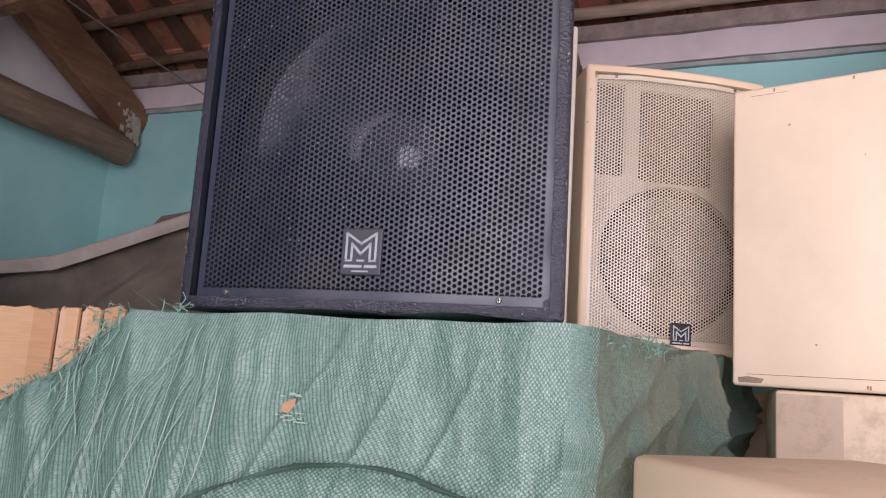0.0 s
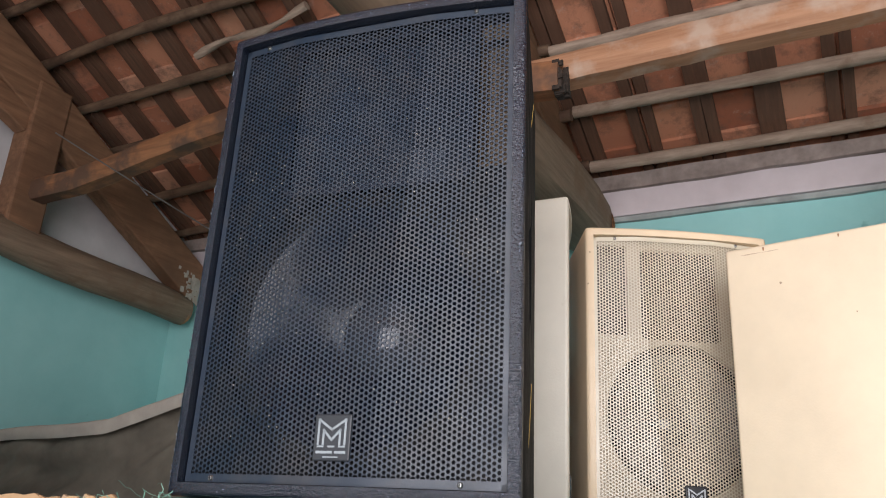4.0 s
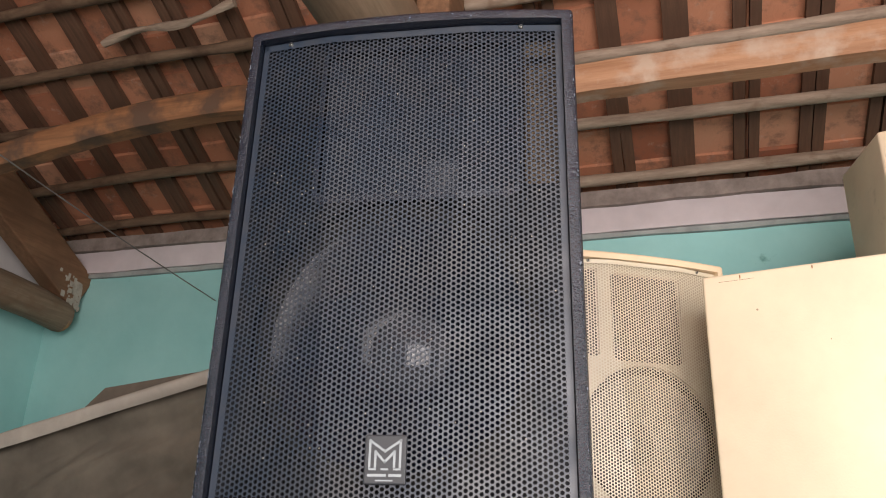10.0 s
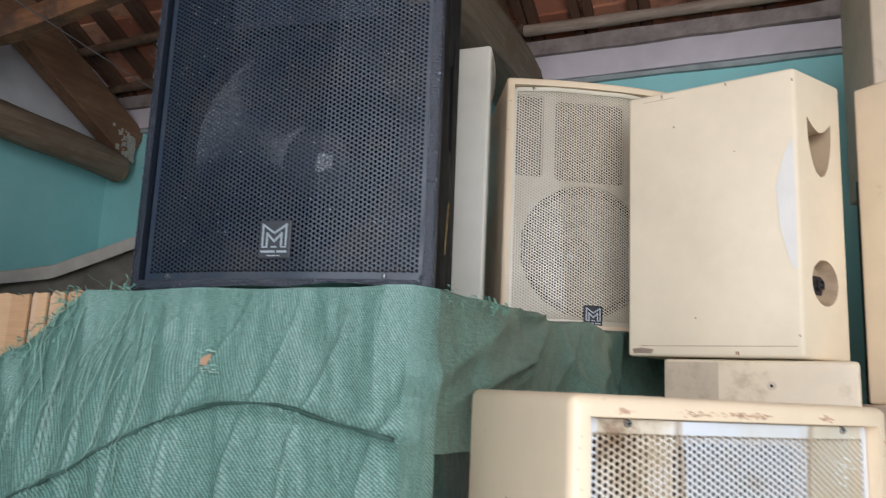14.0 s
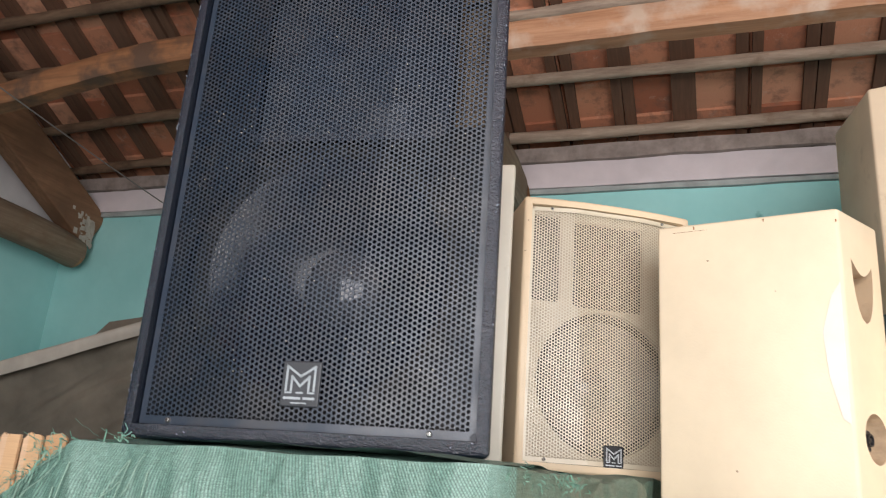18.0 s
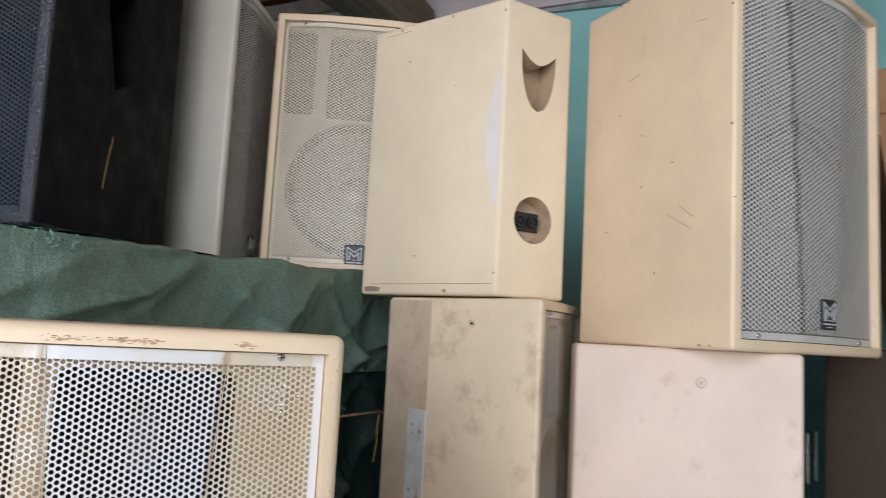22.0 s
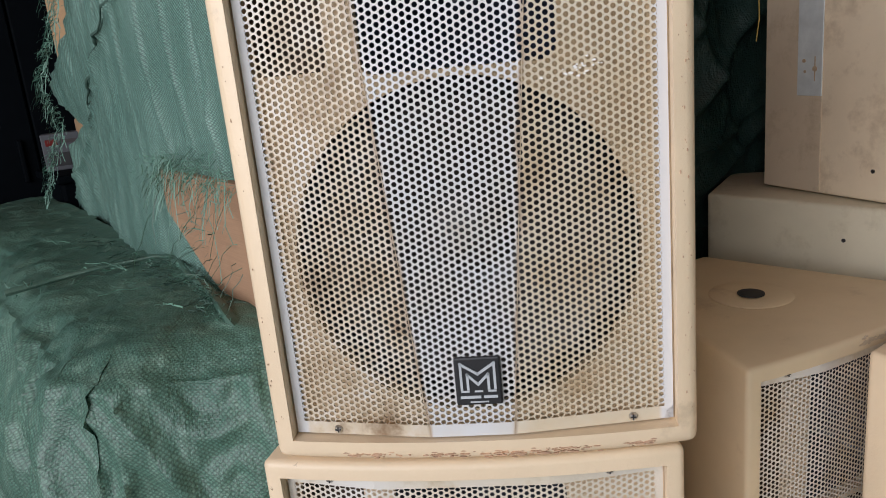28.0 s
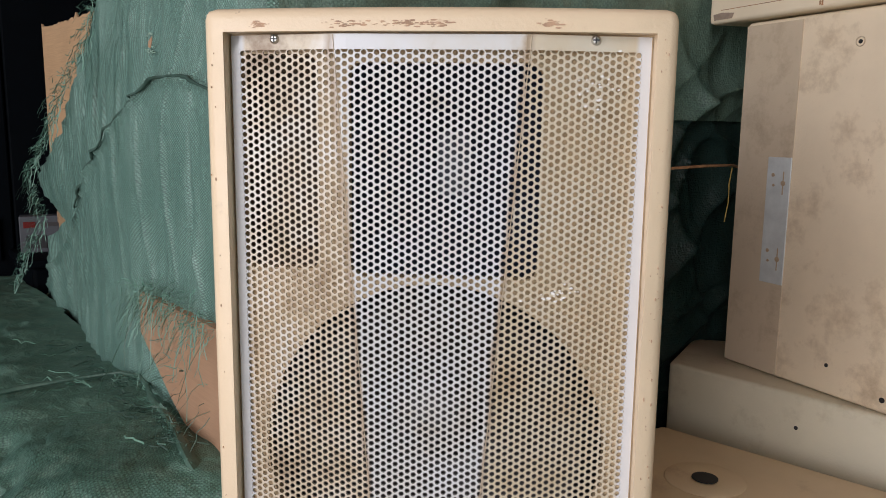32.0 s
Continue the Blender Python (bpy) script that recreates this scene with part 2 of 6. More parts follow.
def wall_mat():
    m, t, b = nodes_of("turquoise_limewash")
    v = coords(t)
    col = ramp(t, noise_tex(t, v, 1.6, 7, 0.6), (0.3, (0.26, 0.57, 0.56)), (0.6, (0.345, 0.67, 0.655)), (0.8, (0.42, 0.71, 0.69)))
    spots = ramp(t, noise_tex(t, v, 6, 8, 0.7), (0.66, (0, 0, 0)), (0.76, (1, 1, 1)))
    link(t, mixed(t, spots, col, (0.14, 0.36, 0.34)), b.inputs["Base Color"])
    b.inputs["Roughness"].default_value = 0.85
    bumped(t, b, noise_tex(t, v, 25, 6), 0.3, 0.004)
    return m


def wood_mat(name, a, c, along=(1, 14, 14), rough=0.75, patched=None, at=(0.4, 0.65)):
    m, t, b = nodes_of(name)
    v = coords(t, along)
    n = noise_tex(t, v, 3.0, 7, 0.65)
    v2 = coords(t)
    patch = ramp(t, noise_tex(t, v2, 2.3 if patched is None else 4.5, 5), (at[0], (0, 0, 0)), (at[1], (1, 1, 1)))
    col = ramp(t, n, (0.25, a), (0.75, c))
    link(t, mixed(t, patch, col, patched or tuple((x + y) * 0.32 for x, y in zip(a, c))), b.inputs["Base Color"])
    b.inputs["Roughness"].default_value = rough
    bumped(t, b, n, 0.6, 0.004)
    return m


def tile_mat():
    m, t, b = nodes_of("fired_clay_tile")
    g = t.nodes.new("ShaderNodeNewGeometry")
    v = coords(t)
    rnd = ramp(t, g.outputs["Random Per Island"], (0.0, (0.34, 0.115, 0.06)), (0.4, (0.50, 0.205, 0.115)), (0.75, (0.58, 0.26, 0.15)), (1.0, (0.62, 0.33, 0.21)))
    soot = ramp(t, noise_tex(t, v, 9, 8, 0.7), (0.5, (0, 0, 0)), (0.70, (1, 1, 1)))
    lime = ramp(t, noise_tex(t, v, 13, 9, 0.75), (0.57, (0, 0, 0)), (0.66, (0.4, 0.4, 0.4)))
    rnd = mixed(t, lime, rnd, (0.60, 0.44, 0.35))
    link(t, mixed(t, soot, rnd, (0.20, 0.11, 0.075)), b.inputs["Base Color"])
    b.inputs["Roughness"].default_value = 0.9
    bumped(t, b, noise_tex(t, v, 45, 7, 0.7), 0.9, 0.006)
    return m


def sack_mat(name, a, c, faded, knitted=0.7, streaky=0.5):
    """Woven polypropylene: short crossing tapes, pale stretched streaks, dust."""
    m, t, b = nodes_of(name)
    warp = noise_tex(t, coords(t, (330, 75, 1), "UV"), 1.0, 2, 0.5)
    weft = noise_tex(t, coords(t, (80, 330, 1), "UV"), 1.0, 2, 0.5)
    v = coords(t)
    col = ramp(t, noise_tex(t, v, 4, 6, 0.6), (0.3, a), (0.7, c))
    streak = ramp(t, noise_tex(t, coords(t, (15, 15, 2.6)), 2.0, 6, 0.7), (0.50, (0, 0, 0)), (0.76, (streaky,) * 3))
    col = mixed(t, streak, col, faded)
    cells = []
    for way in ("X", "Y"):
        wv = t.nodes.new("ShaderNodeTexWave")
        wv.bands_direction = way
        wv.inputs["Scale"].default_value, wv.inputs["Distortion"].default_value = 48, 0.8
        wv.inputs["Detail"].default_value, wv.inputs["Detail Scale"].default_value = 2, 0.6
        link(t, coords(t, (1, 1, 1), "UV"), wv.inputs["Vector"])
        cells.append(wv.outputs["Fac"])
    knit = t.nodes.new("ShaderNodeMath")
    knit.operation = "SUBTRACT"
    link(t, cells[0], knit.inputs[0])
    link(t, cells[1], knit.inputs[1])
    lifted = t.nodes.new("ShaderNodeMath")
    lifted.operation = "ABSOLUTE"
    link(t, knit.outputs[0], lifted.inputs[0])
    col = mixed(t, knitted, col, ramp(t, lifted.outputs[0], (0.12, (0.5, 0.5, 0.5)), (0.75, (1.4, 1.4, 1.4))), "MULTIPLY")
    weave = mixed(t, 0.5, ramp(t, warp, (0.35, (0.45, 0.45, 0.45)), (0.65, (1.35, 1.35, 1.35))), ramp(t, weft, (0.35, (0.45, 0.45, 0.45)), (0.65, (1.35, 1.35, 1.35))))
    link(t, mixed(t, 0.6, col, weave, "MULTIPLY"), b.inputs["Base Color"])
    b.inputs["Roughness"].default_value = 0.46
    bp = bumped(t, b, weave, 0.5, 0.0015)
    creases = ramp(t, noise_tex(t, coords(t, (9, 9, 3.5)), 1.6, 6, 0.62), (0.40, (0, 0, 0)), (0.5, (1, 1, 1)), (0.60, (0, 0, 0)))
    b2 = t.nodes.new("ShaderNodeBump")
    b2.inputs["Strength"].default_value, b2.inputs["Distance"].default_value = min(0.25, streaky), 0.005
    link(t, creases, b2.inputs["Height"])
    link(t, b2.outputs["Normal"], bp.inputs["Normal"])
    return m


def card_mat(name, base):
    m, t, b = nodes_of(name)
    v = coords(t)
    col = ramp(t, noise_tex(t, v, 3, 6, 0.6), (0.3, tuple(x * 0.84 for x in base)), (0.7, tuple(x * 1.1 for x in base)))
    fl = ramp(t, noise_tex(t, coords(t, (3, 3, 160)), 4, 3), (0.35, (0.85, 0.85, 0.85)), (0.65, (1, 1, 1)))
    link(t, mixed(t, 1.0, col, fl, "MULTIPLY"), b.inputs["Base Color"])
    b.inputs["Roughness"].default_value = 0.8
    bumped(t, b, noise_tex(t, coords(t, (2, 2, 90)), 4, 3), 0.25, 0.002)
    return m


TEAL = wall_mat()
TILE = tile_mat()
POLE = wood_mat("weathered_pole", (0.20, 0.14, 0.10), (0.50, 0.39, 0.30), (2.0, 14, 14), patched=(0.19, 0.115, 0.072), at=(0.54, 0.66))
# left-hand poles and beam: the dimness of that corner is put into the colour
POLE_DIM = wood_mat("dim_corner_pole", (0.085, 0.05, 0.031), (0.25, 0.16, 0.10), (2.0, 14, 14), patched=(0.09, 0.05, 0.03), at=(0.50, 0.64))
BEAM_DIM = wood_mat("dim_orange_timber", (0.15, 0.066, 0.030), (0.42, 0.19, 0.085), patched=(0.125, 0.070, 0.044), at=(0.46, 0.58))
BEAM = wood_mat("orange_timber", (0.29, 0.135, 0.068), (0.55, 0.31, 0.18), patched=(0.50, 0.37, 0.28), at=(0.47, 0.60))
BATTEN = wood_mat("brown_batten", (0.075, 0.036, 0.021), (0.19, 0.095, 0.055), (14, 1, 14))
LOG = wood_mat("grey_brown_log", (0.13, 0.085, 0.055), (0.30, 0.215, 0.145), (14, 1, 14), patched=(0.19, 0.115, 0.068), at=(0.52, 0.66))
SACK = sack_mat("green_woven_sack", (0.100, 0.200, 0.164), (0.168, 0.292, 0.244), (0.38, 0.53, 0.47), 0.85, 0.34)
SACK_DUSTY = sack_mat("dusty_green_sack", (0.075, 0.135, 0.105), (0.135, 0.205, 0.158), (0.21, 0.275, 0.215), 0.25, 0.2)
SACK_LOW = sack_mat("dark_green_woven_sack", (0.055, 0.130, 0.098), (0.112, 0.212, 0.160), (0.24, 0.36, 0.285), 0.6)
# the shade of the gap behind the near speaker is in this green
SACK_SHADED = sack_mat("shaded_green_sack", (0.007, 0.024, 0.021), (0.018, 0.044, 0.037), (0.045, 0.08, 0.066), 0.3, 0.2)
# white card darkened to the shade of the gap where the packet lies
PACKET_SHADED = plain("shaded_packet", (0.075, 0.08, 0.09), 0.6)
STRAND = plain("green_tape_strand", (0.13, 0.27, 0.205), 0.5, vary=0.4, scale=30)
CANVAS = plain("grey_canvas", (0.135, 0.115, 0.09), 0.9, vary=0.3, scale=5, bump=0.3)
# paler copy of the canvas for the edge that catches the light
CANVAS_LIT = plain("lit_canvas_edge", (0.38, 0.34, 0.295), 0.9, vary=0.15, scale=8, bump=0.3)
CARD = card_mat("brown_cardboard", (0.44, 0.255, 0.135))
HOLLOW = painted("raw_hollow", (0.47, 0.35, 0.225), (0.24, 0.165, 0.10), dirt_at=(0.45, 0.7), rough=0.8)
# brown card with the shadow beside the stack mixed into its colour
CARD_SHADED = card_mat("shaded_brown_cardboard", (0.055, 0.032, 0.02))
PRINT = plain("brown_print", (0.30, 0.155, 0.085), 0.8)
CARD_WORN = card_mat("rubbed_pale_cardboard", (0.56, 0.38, 0.24))
BROWNED = painted("browned_board", (0.57, 0.465, 0.335), (0.30, 0.22, 0.14), dirt_at=(0.5, 0.75), rough=0.6)
HEM = plain("dark_green_hem", (0.038, 0.082, 0.063), 0.7)
FILLER = plain("cream_filler", (0.80, 0.755, 0.69), 0.6, vary=0.05, scale=14)
CARD_TORN = card_mat("torn_orange_cardboard", (0.45, 0.27, 0.16))
SPECK = plain("grey_scuff_glint", (0.17, 0.19, 0.22), 0.4)
DUST = plain("dust_specks", (0.34, 0.32, 0.28), 0.9)
CARD_PALE = card_mat("pale_cardboard", (0.55, 0.35, 0.19))
CARD_MID = card_mat("tan_cardboard", (0.49, 0.29, 0.148))


def tape_mat(name, base, rough, spec=0.8):
    """Packing tape: the card shows through, smooth film with fine crosswise wrinkles and a few dull places."""
    m, t, b = nodes_of(name)
    v = coords(t)
    link(t, ramp(t, noise_tex(t, v, 9, 4), (0.3, tuple(c * 0.9 for c in base)), (0.7, tuple(c * 1.12 for c in base))), b.inputs["Base Color"])
    link(t, ramp(t, noise_tex(t, v, 26, 5), (0.35, (rough,) * 3), (0.7, (rough * 2.2,) * 3)), b.inputs["Roughness"])
    b.inputs["Specular IOR Level"].default_value = spec
    bumped(t, b, noise_tex(t, coords(t, (30, 30, 110)), 1.0, 4, 0.6), 0.55, 0.0016)
    return m


TAPE = tape_mat("clear_tape", (0.43, 0.27, 0.165), 0.13)
TAPE_PALE = tape_mat("pale_tape", (0.56, 0.41, 0.27), 0.2)
TAPE_DULL = tape_mat("dull_tape", (0.40, 0.225, 0.115), 0.3, 0.08)
FILM = tape_mat("clear_film", (0.34, 0.30, 0.25), 0.1)
WIRE = plain("grey_wire", (0.16, 0.15, 0.14), 0.6)


# ---- building helpers ----
def part(name, bm, material, parent=None, label="", smooth=None):
    me = bpy.data.meshes.new(name)
    bm.to_mesh(me)
    bm.free()
    me.materials.append(material)
    if smooth is not None:
        me.shade_smooth()
        me.set_sharp_from_angle(angle=radians(smooth))
    ob = new(name, me)
    if parent is not None:
        ob.parent = parent
    return tagged(ob, label) if label else ob


def raw(name, verts, faces, material, parent=None, label="", smooth=None):
    me = bpy.data.meshes.new(name)
    me.from_pydata(verts, [], faces)
    me.update()
    me.materials.append(material)
    if smooth is not None:
        me.shade_smooth()
        me.set_sharp_from_angle(angle=radians(smooth))
    ob = new(name, me)
    if parent is not None:
        ob.parent = parent
    return tagged(ob, label) if label else ob


def thing(name, m, label, category, group="", kind=""):
    ob = new(name)
    ob.empty_display_size = 0.1
    ob.matrix_world = m
    return tagged(ob, label, category, group, kind)


def add_box(bm, x0, x1, y0, y1, z0, z1, bevel=0.0, segs=2, m=None):
    r = bmesh.ops.create_cube(bm, size=1)
    vs = r["verts"]
    for v in vs:
        v.co = Vector(((x0 + x1) / 2 + v.co.x * (x1 - x0), (y0 + y1) / 2 + v.co.y * (y1 - y0), (z0 + z1) / 2 + v.co.z * (z1 - z0)))
    if bevel:
        es = list({e for v in vs for e in v.link_edges})
        out = bmesh.ops.bevel(bm, geom=es, offset=bevel, segments=segs, profile=0.5, affect="EDGES")
        vs = list({v for f in out["faces"] for v in f.verts} | {v for v in vs if v.is_valid})
    if m is not None:
        bmesh.ops.transform(bm, matrix=m, verts=vs)
    return vs


def box_bm(x0, x1, y0, y1, z0, z1, bevel=0.0, segs=2):
    bm = bmesh.new()
    add_box(bm, x0, x1, y0, y1, z0, z1, bevel, segs)
    return bm


def prism_bm(loop, depth, axis=1):
    """A solid from a loop of (a, b) pairs in the x-z plane, going depth along +y."""
    bm = bmesh.new()
    vs = [bm.verts.new((a, 0, b)) for a, b in loop]
    f = bm.faces.new(vs)
    r = bmesh.ops.extrude_face_region(bm, geom=[f])
    bmesh.ops.translate(bm, verts=[g for g in r["geom"] if isinstance(g, bmesh.types.BMVert)], vec=(0, depth, 0))
    bmesh.ops.recalc_face_normals(bm, faces=bm.faces)
    return bm


def tube_bm(points, radius, sides=6, wobble=0.0, seed=0):
    rng = random.Random(seed)
    bm = bmesh.new()
    pts = [Vector(p) for p in points]
    rings = []
    for i, p in enumerate(pts):
        d = (pts[min(i + 1, len(pts) - 1)] - pts[max(i - 1, 0)]).normalized()
        a = d.orthogonal().normalized() if abs(d.z) > 0.95 else d.cross(Vector((0, 0, 1))).normalized()
        b = d.cross(a)
        r = radius(i / (len(pts) - 1)) if callable(radius) else radius
        ring = []
        for k in range(sides):
            w = 2 * math.pi * k / sides
            rr = r * (1 + wobble * rng.uniform(-1, 1))
            ring.append(bm.verts.new(p + rr * (math.cos(w) * a + math.sin(w) * b)))
        rings.append(ring)
    for r0, r1 in zip(rings, rings[1:]):
        for k in range(sides):
            bm.faces.new((r0[k], r0[(k + 1) % sides], r1[(k + 1) % sides], r1[k]))
    bm.faces.new(rings[0][::-1])
    bm.faces.new(rings[-1])
    bmesh.ops.recalc_face_normals(bm, faces=bm.faces)
    return bm


def lathe_bm(profile, sides=40, axis="y"):
    """Turned about y: profile of (radius, y)."""
    bm = bmesh.new()
    rings = []
    for r, y in profile:
        rings.append([bm.verts.new((r * math.cos(2 * math.pi * k / sides), y, r * math.sin(2 * math.pi * k / sides))) for k in range(sides)] if r > 1e-6 else [bm.verts.new((0, y, 0))])
    for a, b in zip(rings, rings[1:]):
        for k in range(sides):
            k2 = (k + 1) % sides
            if len(a) == 1:
                bm.faces.new((a[0], b[k2], b[k]))
            elif len(b) == 1:
                bm.faces.new((a[k], a[k2], b[0]))
            else:
                bm.faces.new((a[k], a[k2], b[k2], b[k]))
    bmesh.ops.recalc_face_normals(bm, faces=bm.faces)
    return bm


def holed_plate(outer, holes, depth):
    """A flat plate in x-z with openings, as thick as depth (towards +y)."""
    loops = [[Vector((a, b, 0)) for a, b in loop] for loop in (outer, *holes)]
    flat = [v for loop in loops for v in loop]
    tris = geometry.tessellate_polygon(loops)
    bm = bmesh.new()
    vs = [bm.verts.new((v.x, 0, v.y)) for v in flat]
    for t in tris:
        bm.faces.new([vs[k] for k in t])
    bmesh.ops.recalc_face_normals(bm, faces=bm.faces)
    r = bmesh.ops.extrude_face_region(bm, geom=list(bm.faces))
    bmesh.ops.translate(bm, verts=[g for g in r["geom"] if isinstance(g, bmesh.types.BMVert)], vec=(0, depth, 0))
    bmesh.ops.recalc_face_normals(bm, faces=bm.faces)
    return bm


def circle(cx, cz, r, n=40):
    return [(cx + r * math.cos(2 * math.pi * k / n), cz + r * math.sin(2 * math.pi * k / n)) for k in range(n)]


def rounded(x0, x1, z0, z1, r, n=4):
    pts = []
    for cx, cz, a0 in ((x1 - r, z1 - r, 0), (x0 + r, z1 - r, 90), (x0 + r, z0 + r, 180), (x1 - r, z0 + r, 270)):
        pts += [(cx + r * math.cos(radians(a0 + 90 * i / n)), cz + r * math.sin(radians(a0 + 90 * i / n))) for i in range(n + 1)]
    return pts


def carve(ob, cutter_bms, inside):
    """Cuts solids out of a mesh object for good."""
    for bm in cutter_bms:
        me = bpy.data.meshes.new("cutter")
        bm.to_mesh(me)
        bm.free()
        me.materials.append(inside)
        cutter = new("cutter", me)
        cutter.matrix_world = Matrix()
        mod = ob.modifiers.new("cut", "BOOLEAN")
        mod.operation, mod.object, mod.solver, mod.material_mode = "DIFFERENCE", cutter, "EXACT", "TRANSFER"
        saved, ob.parent = ob.parent, None
        bpy.context.view_layer.update()
        got = bpy.data.meshes.new_from_object(ob.evaluated_get(bpy.context.evaluated_depsgraph_get()))
        ob.parent = saved
        ob.modifiers.clear()
        old, ob.data = ob.data, got
        bpy.data.meshes.remove(old)
        bpy.data.objects.remove(cutter)
        bpy.data.meshes.remove(me)


# ---- perforated sheet ----
GRILLES = {}


FOLDS = (0.37, 0.26, 0.59, 0.72)
FOLDS_BLACK = (0.315, 0.235, 0.605, 0.72)


def crease(u, w, folds=FOLDS):
    """How far a bent grille stands forward, for u across and w up (0 to 1): three flat bays with two creases."""
    left, right = folds[0] + (folds[1] - folds[0]) * w, folds[2] + (folds[3] - folds[2]) * w
    return min(u / left, 1.0, (1 - u) / (1 - right))


def perforated(width, height, pitch, ratio, sides, bulge, walls, folds=FOLDS, opened=0.0):
    """Sheet x 0..width, z 0..height, y forward negative; holes in staggered columns. Each hole is cut as real geometry."""
    key = (width, height, pitch, ratio, sides, walls, folds, opened)
    if key in GRILLES:
        return GRILLES[key]
    step = pitch * 0.866
    margin = 0.016
    nx = int((width - 2 * margin * 0.75) / step) + 2
    nz = int((height - 2 * margin) / pitch) + 2
    x0, z0 = (width - (nx - 1) * step) / 2, (height - (nz - 0.5) * pitch) / 2
    ii, jj = np.meshgrid(np.arange(nx), np.arange(nz), indexing="ij")
    cx = (x0 + ii * step).ravel()
    cz = (z0 + (jj + 0.5 * ((ii + 1) % 2)) * pitch).ravel()
    ang = 2 * np.pi * np.arange(sides) / sides
    # the outer edge of a cell: a hexagon with points to left and right
    apothem = pitch / 2
    fold = (ang - np.pi / 2 + np.pi / 6) % (np.pi / 3) - np.pi / 6
    rad = apothem / np.cos(fold)
    rh = pitch * ratio / 2
    outer = np.stack([rad * np.cos(ang), rad * np.sin(ang)], 1)
    inner = np.stack([rh * np.cos(ang), rh * np.sin(ang)], 1)
    layers = [outer, inner] + ([inner] if walls else [])
    n = len(cx)
    # holes along the first fold are stretched open where the sheet was bent
    fold_x = (folds[0] + (folds[1] - folds[0]) * cz / height) * width
    wide = np.where(np.abs(cx - fold_x) < pitch * 0.95, 1 + opened, 1.0)
    pts = np.concatenate([np.stack([cx[:, None] + l[None, :, 0] * (wide[:, None] if q else 1), cz[:, None] + l[None, :, 1] * (wide[:, None] if q else 1)], 2) for q, l in enumerate(layers)], 1)
    u, w = np.clip(pts[..., 0] / width, 0, 1), np.clip(pts[..., 1] / height, 0, 1)
    left, right = folds[0] + (folds[1] - folds[0]) * w, folds[2] + (folds[3] - folds[2]) * w
    y = -bulge * np.minimum(np.minimum(u / left, 1), (1 - u) / (1 - right))
    if walls:
        y[:, 2 * sides:] += 0.0015
    verts = np.stack([pts[..., 0], y, pts[..., 1]], 2).reshape(-1, 3)
    k = np.arange(sides)
    k2 = (k + 1) % sides
    quad = np.stack([k, k2, sides + k2, sides + k], 1)
    if walls:
        quad = np.concatenate([quad, np.stack([sides + k, sides + k2, 2 * sides + k2, 2 * sides + k], 1)])
    faces = (quad[None] + (np.arange(n) * len(layers) * sides)[:, None, None]).reshape(-1, 4)
    # plain margin: strips round the holed field, bent with the sheet
    def strip(za, zb, xa, xb, cells=24):
        nonlocal verts, faces
        base = len(verts)
        xs = np.linspace(xa, xb, cells + 1)
        rows = []
        for z in (za, zb):
            uu, ww = xs / width, z / height
            yy = -bulge * np.array([crease(a, ww, folds) for a in uu]) - 0.0003
            rows.append(np.stack([xs, yy, np.full_like(xs, z)], 1))
        verts = np.concatenate([verts, *rows])
        c = np.arange(cells)
        faces = np.concatenate([faces, base + np.stack([c, c + 1, cells + 2 + c, cells + 1 + c], 1)])
    strip(0, z0 - rh * 1.05, 0, width)
    strip(z0 + (nz - 1) * pitch + rh * 1.05 + pitch / 2, height, 0, width)
    for a, b in ((0, x0 - rh * 1.04), (x0 + (nx - 1) * step + rh * 1.04, width)):
        for q in range(12):
            strip(height * q / 12, height * (q + 1) / 12, a, b, 1)
    me = bpy.data.meshes.new("grille")
    me.from_pydata(verts.tolist(), [], faces.tolist())
    me.update()
    GRILLES[key] = me
    return me


